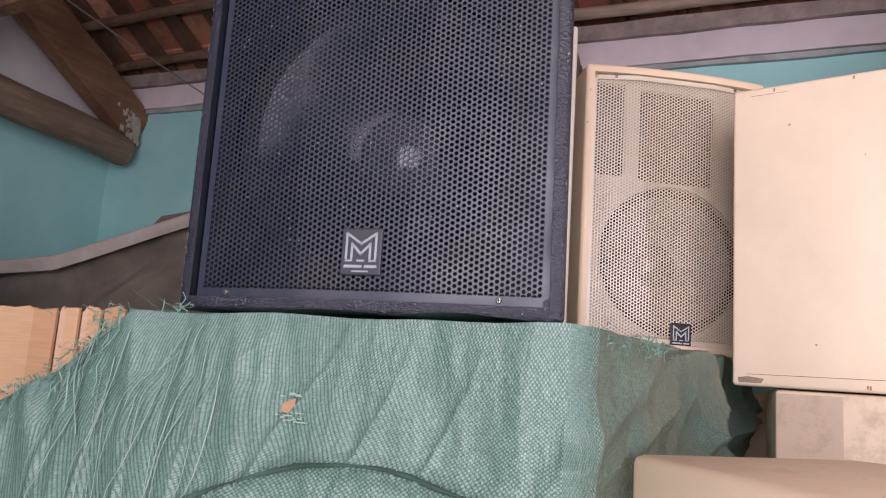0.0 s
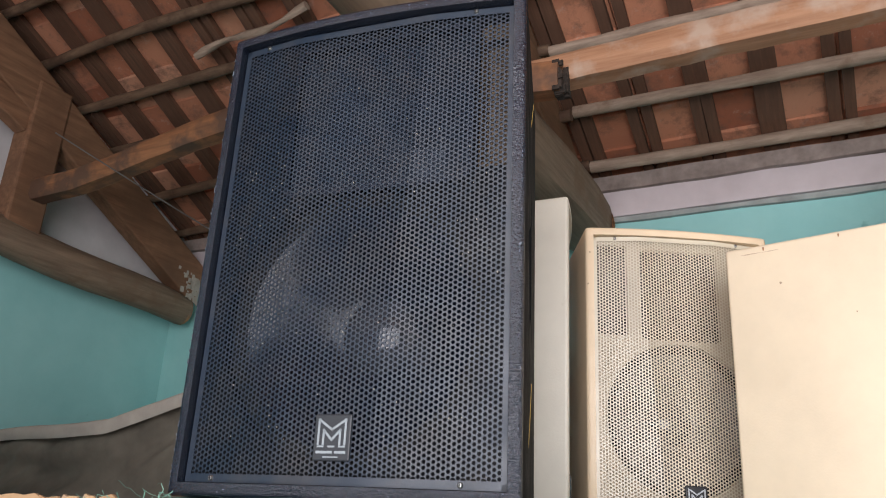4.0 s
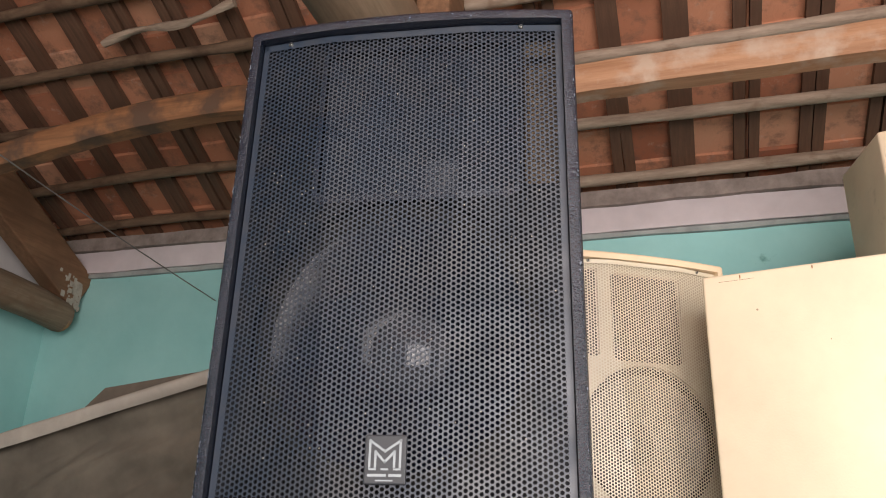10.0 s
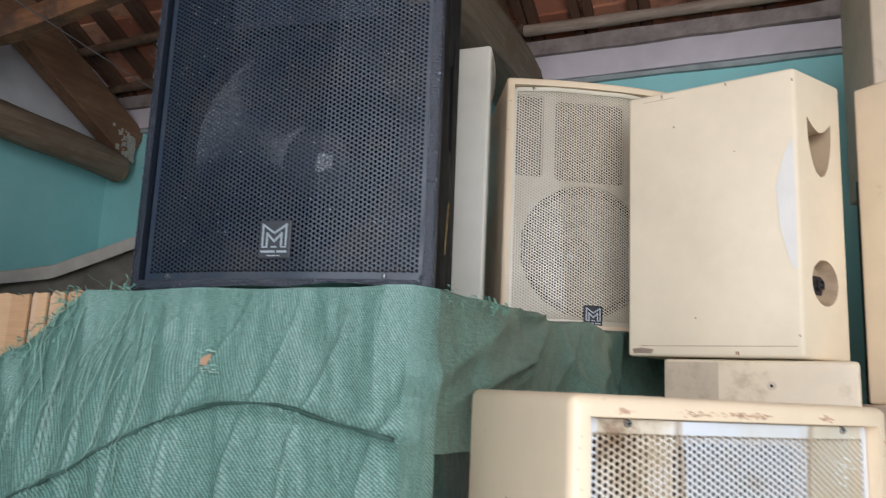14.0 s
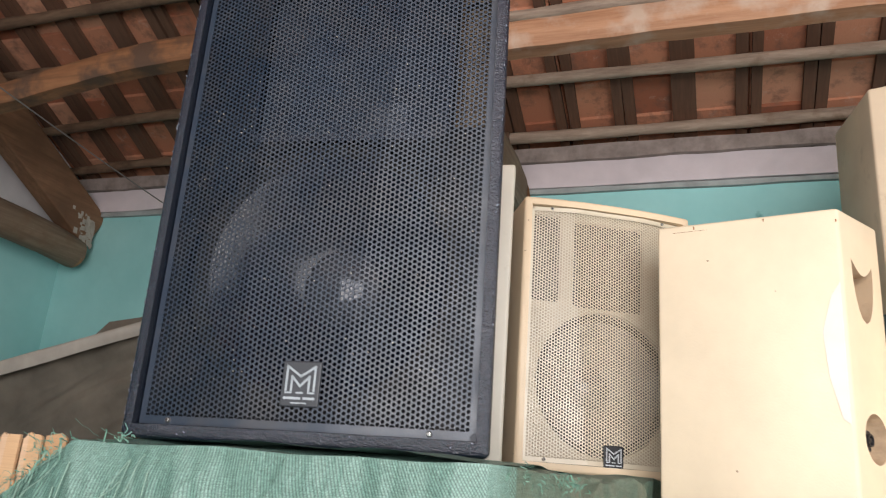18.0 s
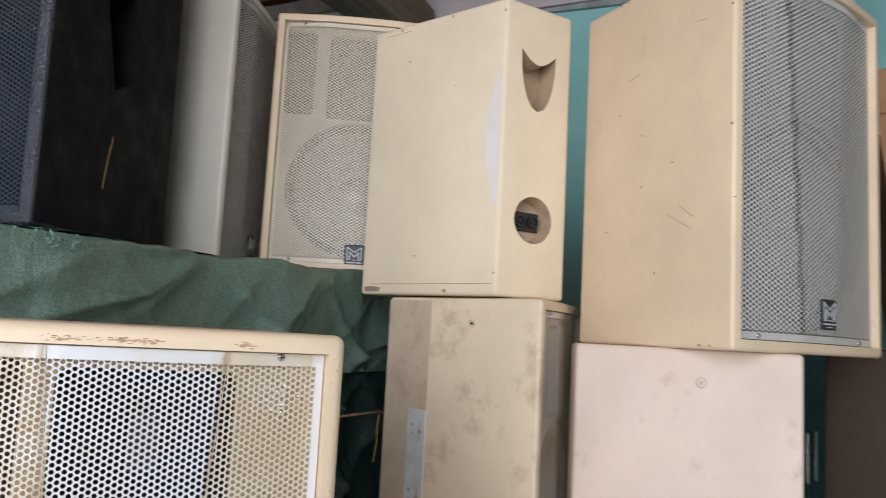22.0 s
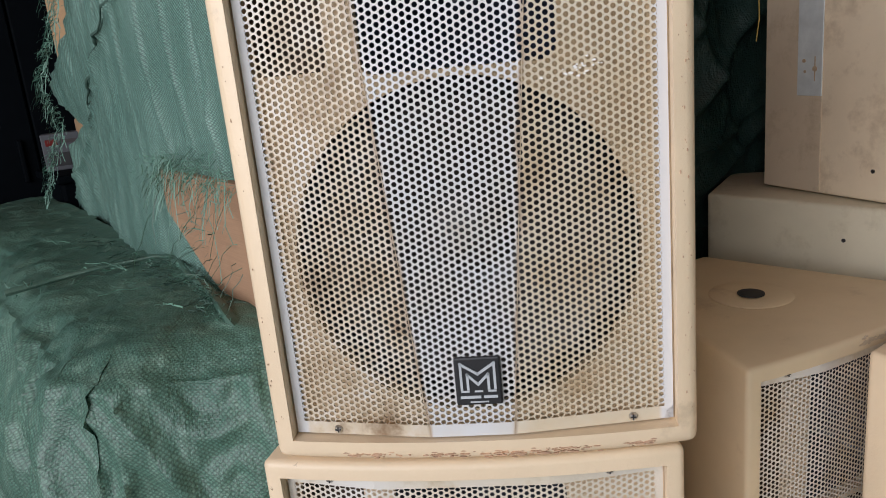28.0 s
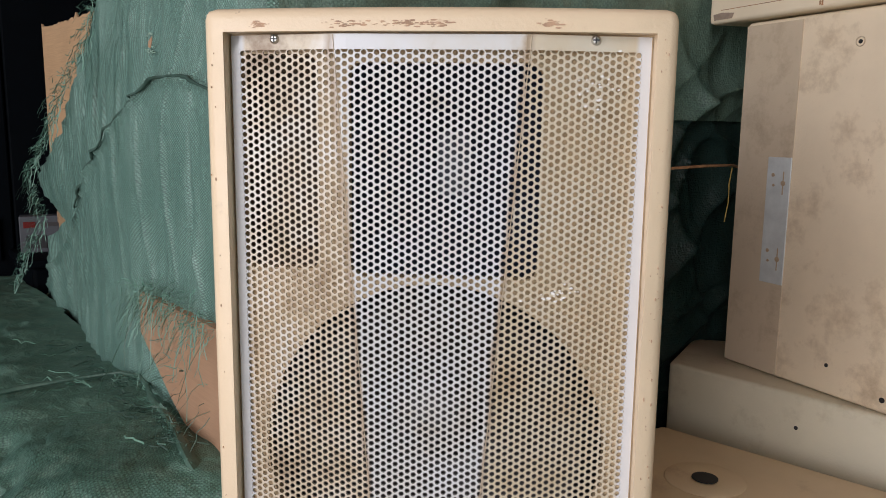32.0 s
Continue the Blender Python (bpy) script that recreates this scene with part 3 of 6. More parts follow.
def badge(parent, x, y, z, s, plate, silver):
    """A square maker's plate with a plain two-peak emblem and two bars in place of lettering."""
    b = part("badge", box_bm(-0.5 * s, 0.5 * s, -0.004, 0, -0.56 * s, 0.56 * s, 0.002), plate, parent, "small black maker's plate with a silver emblem")
    b.matrix_local = pose(x, y, z)
    w = 0.055 * s
    def stroke(points, name):
        bm = bmesh.new()
        for (xa, za), (xb, zb) in zip(points, points[1:]):
            d = Vector((xb - xa, zb - za)).normalized() * w / 2
            n = Vector((-d.y, d.x))
            q = [(xa - d.x + n.x, za - d.y + n.y), (xb + d.x + n.x, zb + d.y + n.y), (xb + d.x - n.x, zb + d.y - n.y), (xa - d.x - n.x, za - d.y - n.y)]
            f = [bm.verts.new((a * 1.0, -0.0052, c)) for a, c in q]
            g = [bm.verts.new((a * 1.0, -0.0042, c)) for a, c in q]
            bm.faces.new(f)
            for i in range(4):
                bm.faces.new((f[i], g[i], g[(i + 1) % 4], f[(i + 1) % 4]))
        bmesh.ops.recalc_face_normals(bm, faces=bm.faces)
        part(name, bm, silver, b)
    q = 0.36 * s
    stroke([(-q, -0.16 * s), (-q, 0.42 * s), (0, 0.18 * s), (q, 0.42 * s), (q, -0.16 * s)], "emblem")
    stroke([(-0.62 * q, -0.16 * s), (-0.62 * q, 0.17 * s), (0, -0.06 * s), (0.62 * q, 0.17 * s), (0.62 * q, -0.16 * s)], "emblem")
    for xa, xb, za, zb, nm in ((-0.38, -0.2, -0.24, -0.2, "dash"), (-0.09, 0.09, -0.24, -0.2, "dash"), (0.2, 0.38, -0.24, -0.2, "dash"), (-0.40, 0.04, -0.385, -0.325, "lettering_bar"), (0.10, 0.40, -0.385, -0.325, "lettering_bar"), (-0.2, 0.2, -0.485, -0.455, "lettering_bar")):
        part(nm, box_bm(xa * s, xb * s, -0.005, -0.0042, za * s, zb * s), silver, b)
    return b


def screw(parent, x, y, z, r=0.004):
    s = part("screw", lathe_bm([(0, -0.0028), (r * 0.6, -0.0024), (r, -0.0004), (r, 0.001)], 14), STEEL, parent, smooth=40)
    s.matrix_local = Matrix.Translation((x, y, z))
    bm = bmesh.new()
    add_box(bm, -r * 0.65, r * 0.65, -0.0032, -0.002, -r * 0.14, r * 0.14)
    add_box(bm, -r * 0.14, r * 0.14, -0.0032, -0.002, -r * 0.65, r * 0.65)
    part("screw_slot", bm, SOCKET, s)


def hull_bm(W, H, D, rear, bow, rim, recess, bevel=0.007):
    """Cabinet: front bowed in plan, sides tapering to a narrower rear, front sunk inside a rim."""
    n = 10
    front = [(-W / 2 + W * i / n, -bow * (1 - (2 * i / n - 1) ** 2)) for i in range(n + 1)]
    plan = front + [(rear / 2, D), (-rear / 2, D)]
    bm = bmesh.new()
    lo = [bm.verts.new((x, y, 0)) for x, y in plan]
    hi = [bm.verts.new((x, y, H)) for x, y in plan]
    bm.faces.new(lo)
    bm.faces.new(hi)
    fronts = []
    for i in range(len(plan)):
        j = (i + 1) % len(plan)
        f = bm.faces.new((lo[i], lo[j], hi[j], hi[i]))
        if i < n:
            fronts.append(f)
    bmesh.ops.recalc_face_normals(bm, faces=bm.faces)
    outer = list(bm.edges)
    bmesh.ops.inset_region(bm, faces=fronts, thickness=rim, use_even_offset=True)
    ring = {e for f in fronts for e in f.edges}
    sharp = [e for e in bm.edges if e not in ring and len(e.link_faces) == 2 and e.calc_face_angle(0) > radians(20)]
    r = bmesh.ops.extrude_face_region(bm, geom=fronts)
    inside = [g for g in r["geom"] if isinstance(g, bmesh.types.BMVert)]
    for v in inside:
        v.co.y = recess
    faces = [g for g in r["geom"] if isinstance(g, bmesh.types.BMFace)]
    lips = [e for e in bm.edges if len(e.link_faces) == 2 and e.calc_face_angle(0) > radians(50) and e not in sharp and not any(f in faces for f in e.link_faces)]
    bmesh.ops.delete(bm, geom=[f for f in (*faces, *fronts) if f.is_valid], context="FACES_KEEP_BOUNDARY")
    bmesh.ops.bevel(bm, geom=[e for e in sharp + lips if e.is_valid], offset=bevel, segments=3, profile=0.5, affect="EDGES", clamp_overlap=True)
    bmesh.ops.recalc_face_normals(bm, faces=bm.faces)
    return bm


def shield(w, h):
    """Outline of a cut hand grip: dished top edge, sides running to a point."""
    top = [(-w / 2 + w * i / 8, h * 0.5 - 0.22 * h * math.sin(math.pi * i / 8)) for i in range(9)]
    right = [(w / 2 * math.cos(a), h * 0.45 - 0.95 * h * math.sin(a)) for a in (0.3, 0.6, 0.9, 1.2)]
    left = [(-x, z) for x, z in reversed(right)]
    return top + right + [(0, -h * 0.5)] + left


def speaker(m, label, W, H, D, rear, paint, grille_mat=None, baffle=None, cone=None, group="loudspeakers", hi=False,
            bow=0.016, rim=0.0175, plate_z=0.0, plate_s=0.042, plate_h=0.069, grip="", jack=False, pitch=0.0061, bevel=0.007, folds=FOLDS, bulge=0.004, horn_x=(-0.215, 0.250), ports=((-0.475, -0.292),),
            vent_mat=None, horn_mat=None, cap_mat=None, screws=((-0.37, 0.36), (-0.37, 0.36)), horn_depth=0.12, ratio=0.74, flange=False, opened=0.0):
    sp = thing("loudspeaker", m, label, "loudspeaker", group)
    recess = 0.016
    body = part("cabinet", hull_bm(W, H, D, rear, bow, rim, recess, bevel), paint, sp, smooth=35)
    if paint is BLACK:
        # the flanks carry a matt coat, the bezel a glossy textured one
        body.data.materials.append(BLACK_SIDE)
        for f in body.data.polygons:
            if abs(f.normal.x) > 0.8 and f.center.y > 0.02 and f.area > 0.02:
                f.material_index = 1
    cuts, extra = [], []
    if "rear" in grip:
        gz = H * 0.735
        bm = prism_bm(shield(0.082, 0.115) if "moon" not in grip else [(-0.060, 0.044), (-0.042, 0.026), (0, 0.012), (0.04, 0.012), (0.058, 0.018), (0.054, -0.024), (0.042, -0.054), (0.02, -0.072), (-0.02, -0.074), (-0.045, -0.052), (-0.058, -0.012)], 0.08)
        bmesh.ops.translate(bm, verts=bm.verts, vec=(0, D - (0.05 if "moon" not in grip else 0.022), gz + (0.055 if "moon" in grip else 0)))
        cuts.append(bm)
    if jack:
        bm = lathe_bm([(0, -0.030), (0.038, -0.030), (0.049, 0.03), (0, 0.03)], 28)
        bmesh.ops.translate(bm, verts=bm.verts, vec=(0, D, H * 0.26))
        cuts.append(bm)
    if "side" in grip:
        nrm = Vector((D, (W - rear) / 2, 0)).normalized()
        at = Vector(((W + rear) / 4 - 0.01, D * 0.46, H * 0.52))
        bm = prism_bm([(-0.05, -0.09), (0.005, -0.12), (0.05, 0.02), (-0.01, 0.05), (-0.045, 0.12)], 0.07)
        tw = Matrix.Translation(at) @ Matrix.Rotation(math.atan2(nrm.y, nrm.x) - math.pi / 2, 4, "Z")
        bmesh.ops.transform(bm, matrix=tw @ Matrix.Translation((0, -0.04, 0)), verts=bm.verts)
        cuts.append(bm)
    if cuts:
        carve(body, cuts, BLACK_SIDE if "side" in grip else paint if "moon" in grip else HOLLOW)
    if jack:
        p = part("socket_plate", box_bm(-0.032, 0.032, 0, 0.006, -0.018, 0.018, 0.003), SOCKET, sp)
        p.matrix_local = pose(0.0, D - 0.030, H * 0.26)
        for dx in (-0.015, 0.016):
            s = part("socket", lathe_bm([(0.011, 0), (0.011, 0.009), (0.008, 0.009), (0.008, 0.004), (0.004, 0.004), (0.004, 0.008), (0, 0.008)], 20), SOCKET, p, smooth=40)
            s.matrix_local = pose(dx, 0.005, 0)
    iw, ih = W - 2 * rim, H - 2 * rim
    # baffle with openings for port, horn and driver
    R = 0.43 * iw
    cz = rim + 0.032 * ih + R
    zt = H - rim
    hz0, hz1 = cz + R + 0.006, zt - 0.022
    horn = rounded(horn_x[0] * iw, horn_x[1] * iw, hz0, hz1, 0.012)
    vents = [rounded(a * iw, b * iw, hz0 + 0.006, hz1 + 0.006, 0.008) for a, b in ports]
    bf = part("baffle", holed_plate([(-iw / 2, rim - 0.003), (iw / 2, rim - 0.003), (iw / 2, zt + 0.003), (-iw / 2, zt + 0.003)], [circle(0, cz, R), horn, *vents], 0.016), baffle or paint, sp)
    bf.matrix_local = Matrix.Translation((0, recess - 0.002, 0))
    def funnel(loop, depth, shrink, name, mat):
        cx = sum(p[0] for p in loop) / len(loop)
        cz_ = sum(p[1] for p in loop) / len(loop)
        verts, faces = [], []
        for q, (k, d) in enumerate(((1.0, 0), (0.85, depth * 0.35), (shrink, depth))):
            verts += [(cx + (a - cx) * k, recess + 0.013 + d, cz_ + (b - cz_) * (k if q < 2 else (0.5 + k / 2 if depth < 0.1 else 0.25 + k * 0.6))) for a, b in loop]
        n = len(loop)
        for q in range(2):
            faces += [(q * n + i, q * n + (i + 1) % n, (q + 1) * n + (i + 1) % n, (q + 1) * n + i) for i in range(n)]
        faces.append(tuple(range(2 * n, 3 * n)))
        return raw(name, verts, faces, mat, sp, smooth=30)
    funnel(horn, min(horn_depth, D * 0.5), 0.2, "horn", horn_mat or HORN_BLACK)
    if flange:
        rim_ob = part("horn_flange", holed_plate(rounded(horn_x[0] * iw - 0.004, horn_x[1] * iw + 0.003, hz0 - 0.011, hz1 + 0.003, 0.014), [horn], 0.003), HORN_NIGHT, sp, "moulded flange round the horn mouth")
        rim_ob.matrix_local = Matrix.Translation((0, recess - 0.0055, 0))
    for vent in vents:
        funnel(vent, 0.035, 0.95, "port", vent_mat or PORT_DARK)
    cn = part("driver_cone", lathe_bm([(R * 1.02, 0.0), (R * 0.96, -0.006), (R * 0.9, 0.0), (R * 0.86, 0.004), (R * 0.76, R * 0.075), (R * 0.64, R * 0.165), (R * 0.5, R * 0.275), (R * 0.38, R * 0.365), (R * 0.30, R * 0.41), (0.0, R * 0.42)], 64), cone or CONE, sp, smooth=40)
    cn.matrix_local = pose(0, recess + 0.018, cz)
    cap = part("dust_cap", lathe_bm([(R * 0.30, R * 0.42), (R * 0.27, R * 0.36), (R * 0.18, R * 0.30), (R * 0.08, R * 0.275), (0, R * 0.27)], 40), cap_mat or CAP, cn, smooth=60)
    sr = part("surround", lathe_bm([(R * 1.01, 0.001), (R * 0.98, -0.008), (R * 0.93, -0.009), (R * 0.885, 0.0)], 48), SURROUND, cn, smooth=60)
    # grille
    g = new("grille", perforated(round(iw - 0.003, 4), round(ih - 0.003, 4), pitch, ratio, 12 if hi else 6, bow + bulge, hi, folds, opened))
    if not g.data.materials:
        g.data.materials.append(grille_mat)
    g.parent = sp
    tagged(g, "perforated steel sheet with two vertical creases")
    g.matrix_local = Matrix.Translation((-iw / 2 + 0.0015, 0.012, rim + 0.0015))
    for side in ((0, 1) if hi and grille_mat is GRILLE_BAYS else ()):
        line = []
        for q in range(9):
            w = q / 8
            u = folds[2 * side] + (folds[2 * side + 1] - folds[2 * side]) * w
            line.append((-iw / 2 + 0.0015 + u * (iw - 0.003), 0.0122 - bow - bulge, rim + 0.002 + w * (ih - 0.004)))
        part("fold_line", tube_bm(line, 0.0004, 5), BROWNED, sp, "sharp fold in the sheet", smooth=60)
    for row, sz in zip(screws, (rim + 0.007, H - rim - 0.005)):
        for sx in row:
            screw(sp, sx * iw, 0.0115 - (bow + bulge) * crease(sx + 0.5, (sz - rim) / ih, folds), sz)
    badge(sp, plate_z, 0.0115 - (bow + bulge), plate_h, plate_s, *((BADGE_GREY, BADGE_DULL) if paint is BLACK else (BADGE_BLACK, BADGE_SILVER)))
    return sp


# ---- setting ----
def structure(ob, label, category):
    return tagged(ob, label, category, "", "structure")


X0, X1, YB, YF = -3.40, 4.3, 3.2, -2.25
structure(part("floor", box_bm(X0 - 0.2, X1 + 0.2, YF - 4, YB + 0.2, FLOOR - 0.2, FLOOR), CONCRETE), "worn grey concrete shop floor", "floor")
structure(part("wall_north", box_bm(X0 - 0.2, X1 + 0.2, YB, YB + 0.22, FLOOR, 2.94), TEAL), "turquoise limewashed wall with faint stains", "wall")
structure(part("wall_west", prism_bm([(YF, FLOOR), (YB, FLOOR), (YB, 2.60), (YF, 2.60)], 0.2), TEAL), "turquoise limewashed side wall", "wall").matrix_world = pose(X0, 0, 0, 0, 0, 90)
structure(part("wall_west_gable", prism_bm([(YF, 2.60), (YB, 2.60), (YB, 3.0), (-0.1, 4.65), (YF, 3.57)], 0.2), PLASTER), "white plastered gable above the side wall", "wall").matrix_world = pose(X0 + 0.004, 0, 0, 0, 0, 90)
structure(part("wall_east", prism_bm([(YF, FLOOR), (YB, FLOOR), (YB, 3.0), (-0.1, 4.65), (YF, 3.57)], 0.2), TEAL), "plain turquoise side wall", "wall").matrix_world = pose(X1 + 0.2, 0, 0, 0, 0, 90)
bm = bmesh.new()
add_box(bm, X0 - 0.2, -0.7, YF - 0.2, YF, FLOOR, 3.6)
add_box(bm, 2.7, X1 + 0.2, YF - 0.2, YF, FLOOR, 3.6)
add_box(bm, -0.7, 2.7, YF - 0.2, YF, 3.2, 3.6)
structure(part("wall_south", bm, PLASTER), "plain front wall with a wide shop opening", "wall")


def wavy_strip(name, y0, y1, z0, z1, mat, amp, seed, label):
    rng = random.Random(seed)
    n = 60
    verts, faces = [], []
    for i in range(n + 1):
        x = X0 + (X1 - X0) * i / n
        a, b = rng.uniform(-amp, amp), rng.uniform(-amp, amp)
        verts += [(x, y1, z0 + a), (x, y0, z0 + a), (x, y0 + b * 0.5, z1 + b), (x, y1, z1 + b)]
        if i:
            k, j = 4 * i, 4 * i - 4
            faces += [(j + q, j + (q + 1) % 4, k + (q + 1) % 4, k + q) for q in range(4)]
    ob = raw(name, verts, faces, mat, None, smooth=50)
    return structure(ob, label, "trim")


BAND = plain("pinkish_whitewash", (0.66, 0.60, 0.62), 0.9, vary=0.10, scale=5, bump=0.25)
LEDGE_SHADOW = plain("smudged_ledge_shadow", (0.34, 0.37, 0.36), 0.95, vary=0.25, scale=9, bump=0.5)
MORTAR = plain("rough_mortar", (0.31, 0.26, 0.235), 0.95, vary=0.3, scale=14, bump=0.6)
wavy_strip("trim_band", YB - 0.035, YB + 0.01, 2.765, 2.885, BAND, 0.003, 3, "whitewashed band along the wall head")
# strip that paints the band's soft shadow and smudges on the wall
wavy_strip("trim_shadow", YB - 0.022, YB + 0.01, 2.742, 2.764, LEDGE_SHADOW, 0.003, 7, "grey strip coloured for the smudged shadow under the whitewashed band")
wavy_strip("trim_mortar", YB - 0.060, YB + 0.01, 2.886, 2.955, MORTAR, 0.005, 5, "rough mortar bed between wall head and tiles")

SLOPE = 0.5


def roof_z(y):
    return 3.0 + SLOPE * (YB - y)


def roof_tiles():
    """Clay tiles seen from below, each with its own edges, in courses between the battens; the far slope as plain sheet."""
    rng = random.Random(4)
    verts, faces = [], []
    L = math.hypot(1, SLOPE)
    course, wide = 0.19, 0.251
    for i in range(int((X1 - X0) / wide) + 1):
        x = X0 + 0.1 + (i - 1) * wide
        for j in range(30):
            y = YB + 0.1 - j * course / L
            if y < -0.1:
                break
            dz = rng.uniform(-0.004, 0.004)
            tilt = rng.uniform(-0.004, 0.004)
            xa, xb = x + 0.002 + rng.uniform(0, 0.003), x + wide - 0.002
            ya, yb = y, y - course / L * 1.12
            za, zb = roof_z(ya) + 0.030 + dz, roof_z(yb) + 0.012 + dz
            b = len(verts)
            for up in (0, 0.016):
                verts += [(xa, ya, za + up + tilt), (xb, ya, za + up - tilt), (xb, yb, zb + up - tilt), (xa, yb, zb + up + tilt)]
            faces += [(b, b + 1, b + 2, b + 3), (b + 7, b + 6, b + 5, b + 4)] + [(b + q, b + 4 + q, b + 4 + (q + 1) % 4, b + (q + 1) % 4) for q in range(4)]
    b = len(verts)
    verts += [(X0 - 0.3, YB + 0.4, roof_z(YB + 0.4) + 0.07), (X1 + 0.3, YB + 0.4, roof_z(YB + 0.4) + 0.07), (X1 + 0.3, -0.1, roof_z(-0.1) + 0.07), (X0 - 0.3, -0.1, roof_z(-0.1) + 0.07),
              (X1 + 0.3, YF - 0.5, 3.45), (X0 - 0.3, YF - 0.5, 3.45)]
    faces += [(b, b + 1, b + 2, b + 3), (b + 3, b + 2, b + 4, b + 5)]
    return structure(raw("ceiling", verts, faces, TILE), "underside of an old red clay tile roof", "ceiling")


roof_tiles()


def rafters():
    rng = random.Random(9)
    pair = 0.251
    n = int((X1 - X0) / pair)
    roof = thing("roof_battens", Matrix(), "paired brown wooden battens carrying the roof tiles", "rafters")
    L = math.hypot(3.6, 3.6 * SLOPE)
    bm = box_bm(-0.0235, 0.0235, 0, L, -0.018, 0.012)
    me = bpy.data.meshes.new("batten")
    bm.to_mesh(me)
    bm.free()
    me.materials.append(BATTEN)
    for i in range(n):
        for dx in (-0.028, 0.025):
            ob = new("batten", me)
            ob.parent = roof
            x = X0 + 0.1 + i * pair + dx + rng.uniform(-0.004, 0.004)
            ob.matrix_local = pose(x, YB + 0.05, roof_z(YB + 0.05) - 0.004, 0, 0, 180 + rng.uniform(-0.6, 0.6)) @ pose(0, 0, 0, math.degrees(math.atan(SLOPE)))
            ob.scale = (rng.uniform(0.85, 1.1), 1, 1)


rafters()


def pole(name, y, z, r, mat, label, seed, xa=X0, xb=X1, wob=0.012, sides=9, sag=0.0, group="roof poles"):
    rng = random.Random(seed)
    n = 26
    pts, ph = [], rng.uniform(0, 6)
    for i in range(n + 1):
        u = i / n
        pts.append((xa + (xb - xa) * u, y + wob * math.sin(3.1 * u * 3 + ph), z + wob * math.sin(2.3 * u * 3 + ph * 2) - sag * math.sin(math.pi * u)))
    rad = [r * rng.uniform(0.88, 1.1) for _ in range(n + 2)]
    ob = part(name, tube_bm(pts, lambda u: rad[int(u * n)], sides, 0.05, seed), mat, None, smooth=60)
    return tagged(ob, label, "purlin", group)


for k, y in enumerate((3.10, 2.84, 2.56, 2.30, 2.04, 1.78, 1.52, 1.26)):
    pole("roof_pole", y, roof_z(y) - 0.052, 0.026, POLE, "weathered grey roof pole under the tiles", 20 + k, -0.80, X1)
    # left of the middle truss the poles are coloured darker, for weaker light
    pole("roof_pole", y, roof_z(y) - 0.052, 0.026, POLE_DIM, "round roof pole, coloured darker for the dim corner", 40 + k, X0, -0.804)


def heavy_beam(xa, xb, y, rise, seed, label, ragged=False):
    """A squared timber along x; rise gives its height for u from 0 to 1; a ragged one ends in split, charred grain."""
    n = 28
    rng = random.Random(seed)
    verts, faces = [], []
    for i in range(n + 1):
        u = i / n
        x, zz = xa + (xb - xa) * u, rise(u) + rng.uniform(-0.002, 0.002)
        w, h = 0.047 + rng.uniform(-0.002, 0.002), 0.052 + rng.uniform(-0.002, 0.002)
        ring = [(-w, -h * 0.6), (-w * 0.7, -h), (w * 0.7, -h), (w, -h * 0.6), (w, h * 0.6), (w * 0.7, h), (-w * 0.7, h), (-w, h * 0.6)]
        verts += [(x, y + a, zz + b) for a, b in ring]
        if i:
            faces += [(8 * i - 8 + q, 8 * i - 8 + (q + 1) % 8, 8 * i + (q + 1) % 8, 8 * i + q) for q in range(8)]
    faces += [tuple(range(7, -1, -1)), tuple(8 * n + q for q in range(8))]
    ob = tagged(raw("roof_beam", verts, faces, BEAM_DIM if ragged else BEAM, None, smooth=40), label, "beam", "roof beams")
    if ragged:
        bm = bmesh.new()
        for _ in range(26):
            a, c, r = rng.uniform(-0.04, 0.04), rng.uniform(-0.048, 0.048), rng.uniform(0.004, 0.013)
            add_box(bm, xb - 0.02, xb + rng.uniform(0.002, 0.02), y + a - r, y + a + r * 0.6, rise(1) + c - r * 1.6, rise(1) + c + r)
        part("split_end", bm, SOOT, ob, "split charred end of the beam")
    return ob


stick = [(-2.37 + 0.66 * u, 2.165 - 0.05 * u, 3.405 + 0.035 * u + 0.02 * math.sin(7 * u)) for u in [i / 14 for i in range(15)]]
tagged(part("split_stick", tube_bm(stick, lambda u: 0.016 + 0.004 * math.sin(14 * u), 7, 0.12, 77), POLE, None, smooth=50), "grey split stick lodged under the roof tiles", "stick")
SOOT = plain("charred_grain", (0.035, 0.026, 0.02), 0.9, vary=0.6, scale=60)
heavy_beam(-0.70, 2.05, 2.13, lambda u: 2.862 + 0.012 * math.sin(math.pi * u), 1, "orange-brown squared roof beam with a split knot")
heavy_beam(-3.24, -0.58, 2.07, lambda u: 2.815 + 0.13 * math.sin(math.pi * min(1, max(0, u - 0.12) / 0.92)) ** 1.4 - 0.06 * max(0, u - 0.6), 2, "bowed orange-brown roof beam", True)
heavy_beam(1.82, 4.2, 2.08, lambda u: 2.83 + 0.02 * u, 3, "orange-brown squared roof beam")


BROWN = wood_mat("red_brown_timber", (0.125, 0.060, 0.030), (0.33, 0.175, 0.095), (14, 1, 14))


LIME = plain("splashed_lime", (0.42, 0.375, 0.32), 0.95, vary=0.2, scale=30, bump=0.5)


